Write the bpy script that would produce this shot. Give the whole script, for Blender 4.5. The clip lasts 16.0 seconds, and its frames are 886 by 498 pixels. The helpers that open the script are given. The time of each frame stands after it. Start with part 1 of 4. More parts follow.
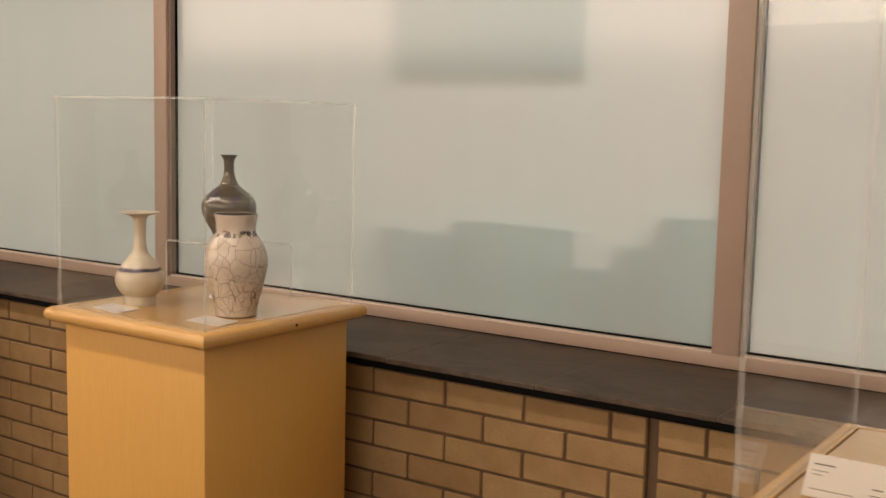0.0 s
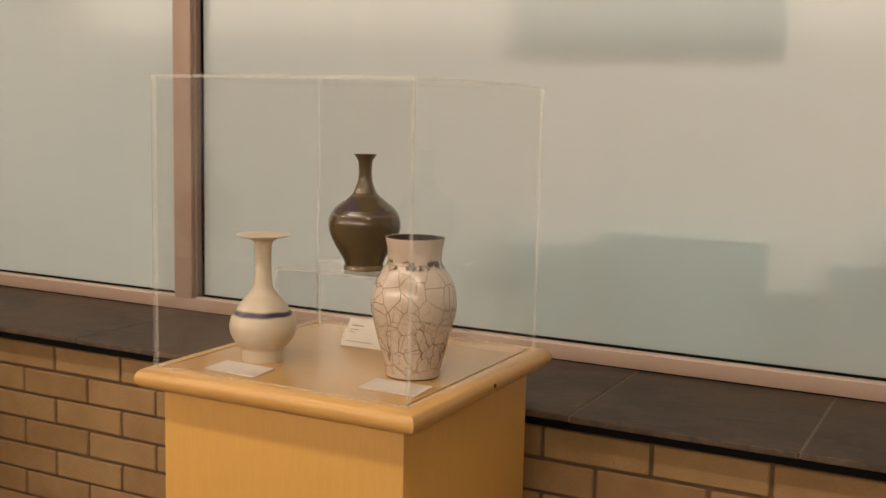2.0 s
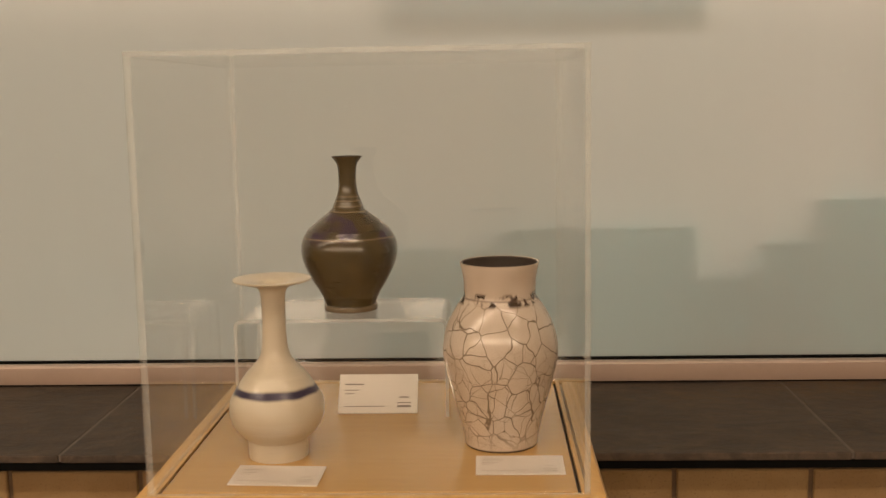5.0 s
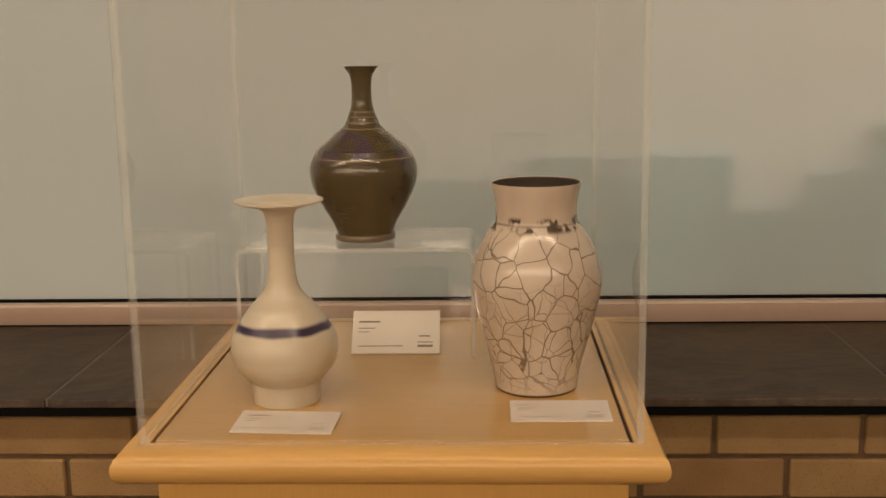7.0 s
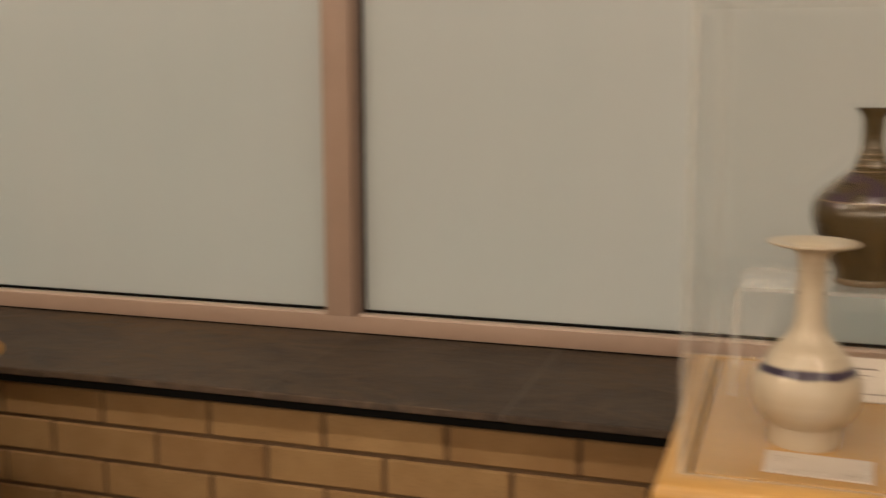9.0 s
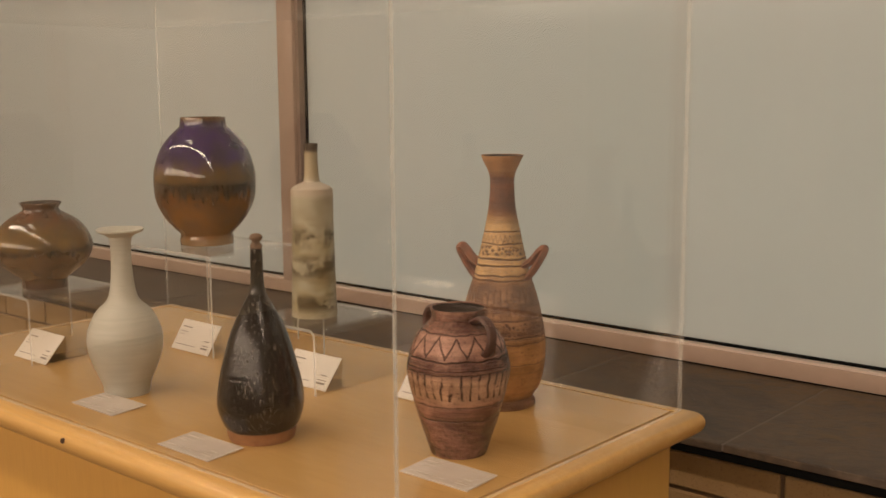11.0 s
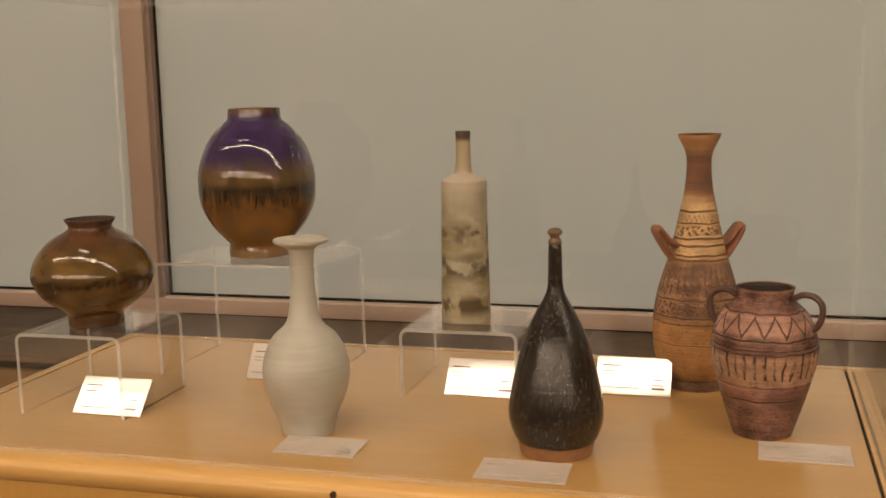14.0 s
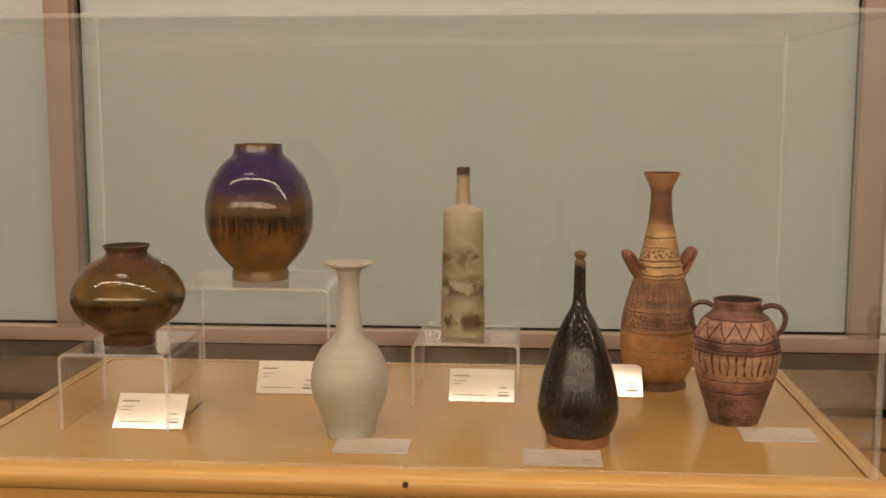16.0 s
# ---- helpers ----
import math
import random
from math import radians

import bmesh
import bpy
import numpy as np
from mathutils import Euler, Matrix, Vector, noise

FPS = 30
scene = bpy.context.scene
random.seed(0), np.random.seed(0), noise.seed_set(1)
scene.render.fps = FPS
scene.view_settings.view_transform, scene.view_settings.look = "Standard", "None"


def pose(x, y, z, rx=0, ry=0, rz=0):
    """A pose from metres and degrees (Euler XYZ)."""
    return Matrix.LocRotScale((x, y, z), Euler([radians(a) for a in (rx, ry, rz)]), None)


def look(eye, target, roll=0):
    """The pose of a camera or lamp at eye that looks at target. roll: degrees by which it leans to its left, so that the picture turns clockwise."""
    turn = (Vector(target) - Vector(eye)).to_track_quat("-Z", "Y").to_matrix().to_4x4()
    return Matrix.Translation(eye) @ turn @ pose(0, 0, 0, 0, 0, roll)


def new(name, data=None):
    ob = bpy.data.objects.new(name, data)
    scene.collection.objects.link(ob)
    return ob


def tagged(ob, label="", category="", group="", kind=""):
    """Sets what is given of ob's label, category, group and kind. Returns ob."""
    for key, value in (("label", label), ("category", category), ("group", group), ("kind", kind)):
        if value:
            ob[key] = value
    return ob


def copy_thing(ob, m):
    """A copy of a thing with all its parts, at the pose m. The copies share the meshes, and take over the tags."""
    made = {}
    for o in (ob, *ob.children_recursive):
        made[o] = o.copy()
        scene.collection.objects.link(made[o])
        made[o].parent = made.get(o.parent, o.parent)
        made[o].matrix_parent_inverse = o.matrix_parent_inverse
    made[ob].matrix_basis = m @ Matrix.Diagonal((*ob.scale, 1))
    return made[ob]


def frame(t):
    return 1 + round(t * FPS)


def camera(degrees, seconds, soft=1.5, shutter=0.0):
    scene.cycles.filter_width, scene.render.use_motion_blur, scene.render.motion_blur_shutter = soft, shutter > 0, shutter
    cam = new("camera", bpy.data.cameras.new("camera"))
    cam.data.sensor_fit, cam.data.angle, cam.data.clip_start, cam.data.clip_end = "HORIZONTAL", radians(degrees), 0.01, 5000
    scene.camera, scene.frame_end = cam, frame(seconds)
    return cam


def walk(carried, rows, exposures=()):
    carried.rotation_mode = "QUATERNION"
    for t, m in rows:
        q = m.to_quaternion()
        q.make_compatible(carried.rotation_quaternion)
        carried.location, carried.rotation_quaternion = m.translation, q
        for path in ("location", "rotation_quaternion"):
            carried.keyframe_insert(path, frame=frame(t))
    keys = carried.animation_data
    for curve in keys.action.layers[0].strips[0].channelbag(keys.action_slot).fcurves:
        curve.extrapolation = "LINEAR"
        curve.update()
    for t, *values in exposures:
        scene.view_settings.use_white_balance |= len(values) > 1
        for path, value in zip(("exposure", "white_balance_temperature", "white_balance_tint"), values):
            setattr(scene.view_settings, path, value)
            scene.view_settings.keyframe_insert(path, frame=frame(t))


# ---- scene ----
cam = camera(44.0, 16.0, soft=1.5, shutter=0.3)
PATH = [
    (0, (0.011, 0.146, 1.462), (-1.118, 1.781, 1.233), 1.3),
    (0.5, (-0.19, 0.195, 1.501), (-1.289, 1.848, 1.251), -0.6),
    (1, (-0.402, 0.23, 1.476), (-1.433, 1.927, 1.234), 1.9),
    (1.5, (-0.641, 0.265, 1.499), (-1.634, 1.979, 1.219), 0.3),
    (2, (-0.881, 0.331, 1.458), (-1.791, 2.094, 1.204), 1.3),
    (2.2, (-0.979, 0.325, 1.462), (-1.762, 2.142, 1.174), 0.9),
    (2.5, (-1.117, 0.313, 1.47), (-1.747, 2.188, 1.175), -0.1),
    (3, (-1.303, 0.348, 1.467), (-1.799, 2.257, 1.136), 0.7),
    (3.2, (-1.380, 0.372, 1.530), (-1.810, 2.275, 1.190), 0.7),
    (5.3, (-1.744, 0.571, 1.440), (-1.781, 2.551, 1.165), -0.3),
    (5.5, (-1.752, 0.585, 1.434), (-1.769, 2.562, 1.133), 0.2),
    (6, (-1.772, 0.642, 1.422), (-1.81, 2.612, 1.082), -0.3),
    (6.5, (-1.765, 0.675, 1.411), (-1.838, 2.64, 1.046), -1.0),
    (7, (-1.766, 0.697, 1.401), (-1.847, 2.661, 1.029), -0.9),
    (7.5, (-1.764, 0.706, 1.399), (-1.857, 2.669, 1.029), -1.5),
    (8, (-1.798, 0.699, 1.401), (-1.896, 2.663, 1.038), -1.1),
    (8.5, (-1.879, 0.676, 1.402), (-2.149, 2.628, 1.058), -0.6),
    (9, (-2.0, 0.634, 1.416), (-2.608, 2.513, 1.097), -0.1),
    (9.2, (-2.09, 0.669, 1.427), (-2.936, 2.453, 1.109), -0.6),
    (9.5, (-2.221, 0.742, 1.441), (-3.325, 2.381, 1.136), -1.7),
    (10, (-2.299, 0.752, 1.448), (-3.65, 2.205, 1.192), -1.3),
    (10.2, (-2.322, 0.762, 1.441), (-3.703, 2.183, 1.169), -0.8),
    (12.3, (-2.833, 0.545, 1.440), (-3.884, 2.219, 1.127), 0.8),
    (12.5, (-2.863, 0.532, 1.438), (-3.889, 2.221, 1.132), 0.8),
    (13, (-3.047, 0.453, 1.424), (-3.904, 2.234, 1.122), 0.0),
    (13.2, (-3.106, 0.412, 1.43), (-3.888, 2.225, 1.108), -0.2),
    (13.5, (-3.192, 0.371, 1.433), (-3.87, 2.224, 1.106), -0.5),
    (14, (-3.353, 0.364, 1.434), (-3.894, 2.264, 1.123), -1.3),
    (14.5, (-3.461, 0.318, 1.431), (-3.823, 2.26, 1.117), -1.3),
    (15, (-3.572, 0.226, 1.447), (-3.726, 2.193, 1.12), -0.3),
    (15.5, (-3.62, 0.146, 1.45), (-3.757, 2.119, 1.152), 0.4),
    (15.7, (-3.628, 0.131, 1.45), (-3.784, 2.105, 1.169), 0.2),
    (15.9, (-3.634, 0.122, 1.45), (-3.794, 2.099, 1.19), 0.05),
    (16, (-3.636, 0.12, 1.45), (-3.788, 2.098, 1.196), 0.0),
]
EXPOSURES = [(0.0, 0.32, 5980, 11), (1.5, 0.22, 6050, 11), (3.0, 0.14, 6430, 11), (5.5, -0.06, 6720, 12), (8.0, -0.11, 6680, 12), (9.5, -0.08, 6420, 12), (12.5, -0.02, 6540, 13), (16.0, -0.08, 6600, 13)]
walk(cam, [(t, look(eye, target, roll)) for t, eye, target, roll in PATH], EXPOSURES)


# ---- world and lamps ----
world = bpy.data.worlds.new("world")
scene.world = world
world.use_nodes = True
world.node_tree.nodes["Background"].inputs["Color"].default_value = (0.9, 0.85, 0.75, 1)
world.node_tree.nodes["Background"].inputs["Strength"].default_value = 0.03


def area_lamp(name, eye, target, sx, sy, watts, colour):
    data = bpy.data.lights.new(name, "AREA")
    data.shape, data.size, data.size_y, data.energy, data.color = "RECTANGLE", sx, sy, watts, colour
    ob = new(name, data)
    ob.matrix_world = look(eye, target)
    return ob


WARM = (1.0, 0.765, 0.55)
# the long ceiling fixture over the aisle
area_lamp("ceiling_lamp_light", (-3.3, 0.85, 2.66), (-3.3, 0.95, 0.0), 5.4, 0.10, 26, WARM)
# unseen fill panel added in place of further lamp rows
area_lamp("gallery_light", (-3.4, -2.4, 2.40), (-3.1, 1.6, 0.7), 10.8, 0.74, 146, WARM)
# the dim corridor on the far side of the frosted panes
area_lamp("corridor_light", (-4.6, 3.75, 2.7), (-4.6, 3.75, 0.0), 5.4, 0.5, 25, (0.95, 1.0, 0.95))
# unseen warm fill, added to brighten the eastern panes from behind
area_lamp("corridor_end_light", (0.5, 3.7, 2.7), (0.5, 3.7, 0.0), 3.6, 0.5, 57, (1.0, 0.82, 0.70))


# ---- materials ----
class Nodes:
    def __init__(self, name):
        self.mat = bpy.data.materials.new(name)
        self.mat.use_nodes = True
        self.tree = self.mat.node_tree
        self.bsdf = self.tree.nodes["Principled BSDF"]
        self.out = self.tree.nodes["Material Output"]

    def add(self, kind, **values):
        n = self.tree.nodes.new(kind)
        for key, value in values.items():
            n.inputs[key.replace("_", " ")].default_value = value
        return n

    def link(self, a, b):
        self.tree.links.new(a, b)

    def coords(self, scale=(1, 1, 1)):
        co = self.add("ShaderNodeTexCoord")
        mp = self.add("ShaderNodeMapping")
        mp.inputs["Scale"].default_value = scale
        self.link(co.outputs["Object"], mp.inputs["Vector"])
        return mp.outputs["Vector"]

    def noise(self, vec, scale, detail=4.0, rough=0.55, distort=0.0):
        n = self.add("ShaderNodeTexNoise", Scale=scale, Detail=detail, Roughness=rough, Distortion=distort)
        self.link(vec, n.inputs["Vector"])
        return n.outputs["Fac"]

    def ramp(self, fac, *stops):
        n = self.add("ShaderNodeValToRGB")
        els = n.color_ramp.elements
        els[0].position, els[0].color = stops[0][0], (*stops[0][1], 1)
        els[1].position, els[1].color = stops[-1][0], (*stops[-1][1], 1)
        for pos, col in stops[1:-1]:
            els.new(pos).color = (*col, 1)
        self.link(fac, n.inputs["Fac"])
        return n.outputs["Color"]

    def mix(self, fac, a, b, blend="MIX"):
        n = self.add("ShaderNodeMix")
        n.data_type, n.blend_type = "RGBA", blend
        for sock, v in ((n.inputs[0], fac), (n.inputs[6], a), (n.inputs[7], b)):
            if isinstance(v, (int, float)):
                sock.default_value = v
            elif isinstance(v, tuple):
                sock.default_value = (*v, 1)
            else:
                self.link(v, sock)
        return n.outputs[2]

    def math(self, op, a, b=0.0, c=0.0):
        n = self.add("ShaderNodeMath")
        n.operation = op
        for sock, v in zip(n.inputs, (a, b, c)):
            if isinstance(v, (int, float)):
                sock.default_value = v
            else:
                self.link(v, sock)
        return n.outputs[0]

    def axis(self, vec, k):
        n = self.add("ShaderNodeSeparateXYZ")
        self.link(vec, n.inputs[0])
        return n.outputs[k]

    def band(self, v, lo, hi, soft=0.002):
        """1 between lo and hi, 0 outside."""
        a = self.add("ShaderNodeMapRange")
        a.inputs[1].default_value, a.inputs[2].default_value = lo - soft, lo + soft
        b = self.add("ShaderNodeMapRange")
        b.inputs[1].default_value, b.inputs[2].default_value = hi - soft, hi + soft
        b.inputs[3].default_value, b.inputs[4].default_value = 1.0, 0.0
        self.link(v, a.inputs[0])
        self.link(v, b.inputs[0])
        return self.math("MULTIPLY", a.outputs[0], b.outputs[0])

    def bump(self, height, strength, distance=0.001):
        n = self.add("ShaderNodeBump", Strength=strength, Distance=distance)
        self.link(height, n.inputs["Height"])
        self.link(n.outputs["Normal"], self.bsdf.inputs["Normal"])

    def finish(self, colour=None, rough=0.5, metal=0.0, spec=0.5, coat=0.0):
        if isinstance(colour, tuple):
            self.bsdf.inputs["Base Color"].default_value = (*colour, 1)
        elif colour is not None:
            self.link(colour, self.bsdf.inputs["Base Color"])
        if isinstance(rough, (int, float)):
            self.bsdf.inputs["Roughness"].default_value = rough
        else:
            self.link(rough, self.bsdf.inputs["Roughness"])
        self.bsdf.inputs["Metallic"].default_value = metal
        self.bsdf.inputs["Specular IOR Level"].default_value = spec
        self.bsdf.inputs["Coat Weight"].default_value = coat
        self.bsdf.inputs["Coat Roughness"].default_value = 0.04
        return self.mat


def plain(name, colour, rough=0.6, spread=0.12, scale=9.0, bump=0.1, metal=0.0, spec=0.5, coat=0.0):
    m = Nodes(name)
    v = m.coords()
    f = m.noise(v, scale, 5)
    g = m.noise(v, scale * 14, 3)
    both = m.math("ADD", m.math("MULTIPLY", f, 0.7), m.math("MULTIPLY", g, 0.3))
    dark = tuple(c * (1 - spread) for c in colour)
    light = tuple(min(1.0, c * (1 + spread)) for c in colour)
    col = m.ramp(both, (0.3, dark), (0.7, light))
    if bump:
        m.bump(g, bump)
    return m.finish(col, rough, metal, spec, coat)


def make_wood(name, light, dark, rough, coat, along=0, bump=0.05):
    m = Nodes(name)
    sc = [26.0, 26.0, 26.0]
    sc[along] = 1.6
    v = m.coords(tuple(sc))
    grain = m.noise(v, 2.2, 6, 0.6, 0.4)
    v2 = m.coords()
    cloud = m.noise(v2, 3.0, 3)
    fine = m.noise(m.coords(tuple(c * 8 for c in sc)), 2.0, 2)
    col = m.ramp(grain, (0.3, dark), (0.68, light))
    col = m.mix(0.35, col, m.ramp(cloud, (0.3, dark), (0.7, light)))
    col = m.mix(0.12, col, m.ramp(fine, (0.35, tuple(c * 0.6 for c in dark)), (0.65, light)))
    m.bump(fine, bump)
    return m.finish(col, rough, 0.0, 0.5, coat)


WOOD_TOP = make_wood("maple_top", (0.530, 0.325, 0.120), (0.495, 0.293, 0.102), 0.23, 0.2, bump=0.012)
WOOD_EDGE = make_wood("maple_edge", (0.62, 0.38, 0.125), (0.54, 0.31, 0.09), 0.34, 0.2)
WOOD_BODY = make_wood("painted_maple_body", (0.60, 0.345, 0.082), (0.57, 0.322, 0.074), 0.45, 0.1, along=2)
GAP = plain("dark_gap", (0.03, 0.02, 0.012), 0.8)
KNOT = plain("wood_plug", (0.05, 0.022, 0.01), 0.6)


def make_brick():
    m = Nodes("tan_brick")
    v = m.coords()
    info = m.add("ShaderNodeObjectInfo")
    base = m.ramp(info.outputs["Random"], (0.0, (0.265, 0.162, 0.074)), (0.5, (0.318, 0.206, 0.096)), (1.0, (0.365, 0.243, 0.118)))
    geo = m.add("ShaderNodeNewGeometry")
    cloud = m.noise(geo.outputs["Position"], 14.0, 4)
    speck = m.noise(geo.outputs["Position"], 260.0, 3)
    col = m.mix(0.45, base, m.ramp(cloud, (0.3, (0.225, 0.138, 0.060)), (0.7, (0.37, 0.25, 0.122))))
    col = m.mix(m.ramp(speck, (0.56, (0, 0, 0)), (0.72, (0.5, 0.5, 0.5))), col, (0.17, 0.10, 0.05))
    m.bump(m.math("ADD", speck, m.math("MULTIPLY", cloud, 2.0)), 0.35, 0.0015)
    return m.finish(col, 0.82, 0, 0.3)


BRICK = make_brick()
MORTAR = plain("brown_mortar", (0.120, 0.076, 0.042), 0.95, 0.25, 30, 0.5)


def make_slate():
    m = Nodes("dark_slate")
    geo = m.add("ShaderNodeNewGeometry")
    p = geo.outputs["Position"]
    info = m.add("ShaderNodeObjectInfo")
    mp = m.add("ShaderNodeMapping")
    mp.inputs["Scale"].default_value = (1.0, 1.35, 1.0)
    m.link(p, mp.inputs["Vector"])
    v = mp.outputs["Vector"]
    a = m.noise(v, 4.2, 6, 0.6, 0.9)
    b = m.noise(v, 30.0, 6, 0.68, 0.5)
    c = m.noise(v, 2.1, 3, 0.5)
    d = m.noise(v, 130.0, 3, 0.6)
    col = m.ramp(a, (0.34, (0.034, 0.027, 0.023)), (0.45, (0.078, 0.056, 0.042)), (0.54, (0.125, 0.088, 0.062)), (0.64, (0.060, 0.050, 0.044)))
    col = m.mix(0.5, col, m.ramp(b, (0.36, (0.026, 0.022, 0.020)), (0.50, (0.078, 0.060, 0.047)), (0.66, (0.175, 0.132, 0.096))))
    rust = m.math("MULTIPLY", m.ramp(c, (0.50, (0, 0, 0)), (0.64, (1, 1, 1))), m.ramp(b, (0.40, (0.25, 0.25, 0.25)), (0.6, (0.95, 0.95, 0.95))))
    col = m.mix(m.math("MULTIPLY", rust, 0.8), col, (0.155, 0.098, 0.050))
    col = m.mix(0.25, col, m.ramp(info.outputs["Random"], (0.0, (0.048, 0.042, 0.040)), (1.0, (0.098, 0.078, 0.064))))
    m.bump(m.math("ADD", m.math("MULTIPLY", a, 1.2), m.math("ADD", m.math("MULTIPLY", b, 0.9), m.math("MULTIPLY", d, 0.25))), 0.8, 0.004)
    return m.finish(col, m.ramp(b, (0.3, (0.50, 0.50, 0.50)), (0.7, (0.72, 0.72, 0.72))), 0, 0.18)


SLATE = make_slate()
FRAME = plain("rose_bronze_frame", (0.375, 0.275, 0.222), 0.42, 0.06, 5, 0.03)
# black for the real gaskets and for the painted shade under the sill
GASKET_AND_SHADE = plain("black_gasket_and_shade", (0.005, 0.005, 0.005), 0.95, bump=0.0, spec=0.05)
RECESS = plain("dark_mullion_recess", (0.22, 0.155, 0.125), 0.5, 0.1, 6, 0.0)
BEAD = plain("pale_glazing_bead", (0.60, 0.50, 0.44), 0.35)


def make_frosted():
    m = Nodes("frosted_glass")
    v = m.coords()
    # blurred room reflections painted into the tint as soft green to pink bands
    n = m.noise(m.coords((1.0, 1.0, 0.35)), 1.7, 2)
    reflect_cloud = m.noise(v, 0.9, 3)
    reflect_bands = m.noise(m.coords((1.0, 1.0, 0.12)), 14.0, 3)
    tint = m.ramp(n, (0.32, (0.448, 0.492, 0.482)), (0.68, (0.528, 0.526, 0.514)))
    tint = m.mix(0.5, tint, m.ramp(reflect_cloud, (0.34, (0.462, 0.510, 0.508)), (0.66, (0.522, 0.508, 0.496))))
    tint = m.mix(0.12, tint, m.ramp(reflect_bands, (0.3, (0.435, 0.475, 0.46)), (0.7, (0.53, 0.56, 0.545))))
    dif = m.add("ShaderNodeBsdfDiffuse")
    m.link(tint, dif.inputs["Color"])
    tr = m.add("ShaderNodeBsdfTranslucent")
    tr.inputs["Color"].default_value = (0.80, 0.84, 0.83, 1)
    mx = m.add("ShaderNodeMixShader")
    mx.inputs[0].default_value = 0.30
    m.link(dif.outputs[0], mx.inputs[1])
    m.link(tr.outputs[0], mx.inputs[2])
    gl = m.add("ShaderNodeBsdfGlossy", Roughness=0.13)
    gl.inputs["Color"].default_value = (1, 1, 1, 1)
    fr = m.add("ShaderNodeFresnel", IOR=1.42)
    m2 = m.add("ShaderNodeMixShader")
    m.link(fr.outputs[0], m2.inputs[0])
    m.link(mx.outputs[0], m2.inputs[1])
    m.link(gl.outputs[0], m2.inputs[2])
    m.link(m2.outputs[0], m.out.inputs["Surface"])
    return m.mat


def make_clear_back():
    m = Nodes("clear_glass_back")
    t = m.add("ShaderNodeBsdfTransparent")
    t.inputs["Color"].default_value = (0.93, 0.96, 0.94, 1)
    m.link(t.outputs[0], m.out.inputs["Surface"])
    return m.mat


FROSTED, CLEAR_BACK = make_frosted(), make_clear_back()


def make_acrylic():
    """A thin clear sheet: straight through, with a mirror gloss that grows towards grazing."""
    m = Nodes("clear_acrylic")
    t = m.add("ShaderNodeBsdfTransparent")
    t.inputs["Color"].default_value = (0.997, 0.998, 0.995, 1)
    g = m.add("ShaderNodeBsdfGlossy", Roughness=0.0)
    g.inputs["Color"].default_value = (1, 1, 1, 1)
    w = m.add("ShaderNodeLayerWeight", Blend=0.5)
    gloss = m.math("ADD", m.math("MULTIPLY", m.math("POWER", w.outputs["Facing"], 5.0), 0.80), 0.034)
    mx = m.add("ShaderNodeMixShader")
    m.link(gloss, mx.inputs[0])
    m.link(t.outputs[0], mx.inputs[1])
    m.link(g.outputs[0], mx.inputs[2])
    m.link(mx.outputs[0], m.out.inputs["Surface"])
    return m.mat


def see_through(name, colour, rough, clear):
    """Clear plastic that scatters a little: part straight through, part pale and glossy."""
    m = Nodes(name)
    col = m.ramp(m.noise(m.coords(), 30, 3), (0.3, tuple(c * 0.88 for c in colour)), (0.7, colour))
    m.finish(col, rough, 0, 0.5)
    t = m.add("ShaderNodeBsdfTransparent")
    t.inputs["Color"].default_value = (0.95, 0.96, 0.95, 1)
    mx = m.add("ShaderNodeMixShader")
    mx.inputs[0].default_value = clear
    m.link(m.bsdf.outputs[0], mx.inputs[1])
    m.link(t.outputs[0], mx.inputs[2])
    m.link(mx.outputs[0], m.out.inputs["Surface"])
    return m.mat


RISER_EDGE = see_through("acrylic_sawn_edge", (0.90, 0.90, 0.87), 0.15, 0.66)
ACRYLIC, ACRYLIC_EDGE = make_acrylic(), see_through("acrylic_polished_edge", (0.86, 0.86, 0.83), 0.12, 0.76)
CARD = plain("ivory_card", (0.70, 0.65, 0.585), 0.3, 0.03, 20, 0.0, coat=1.0)
# the clear sleeve over the print: two smooth, faintly warped faces
sleeve = CARD.node_tree
sleeve.nodes["Principled BSDF"].inputs["Coat IOR"].default_value = 1.8
warp, lift = sleeve.nodes.new("ShaderNodeTexNoise"), sleeve.nodes.new("ShaderNodeBump")
warp.inputs["Scale"].default_value, warp.inputs["Detail"].default_value = 15.0, 0.0
lift.inputs["Strength"].default_value, lift.inputs["Distance"].default_value = 0.45, 0.001
spot = sleeve.nodes.new("ShaderNodeTexCoord")
sleeve.links.new(spot.outputs["Object"], warp.inputs["Vector"])
sleeve.links.new(warp.outputs["Fac"], lift.inputs["Height"])
sleeve.links.new(lift.outputs["Normal"], sleeve.nodes["Principled BSDF"].inputs["Coat Normal"])
INK_PALE = plain("pale_print", (0.42, 0.37, 0.32), 0.5)


TABLET = see_through("translucent_acrylic_tablet", (0.90, 0.83, 0.76), 0.2, 0.30)
TABLET_CLEAR = see_through("clear_acrylic_tablet", (0.88, 0.80, 0.74), 0.15, 0.52)
INK = plain("grey_print", (0.20, 0.17, 0.15), 0.6)
PLASTER = plain("cream_plaster", (0.66, 0.58, 0.46), 0.9, 0.05, 3, 0.1)
CEIL = plain("white_ceiling", (0.78, 0.75, 0.70), 0.9, 0.03, 3, 0.1)
CARPET = plain("brown_carpet", (0.16, 0.12, 0.09), 0.95, 0.25, 40, 0.6)
CORRIDOR = plain("pale_corridor_paint", (0.78, 0.80, 0.76), 0.9, 0.04, 2, 0.0)


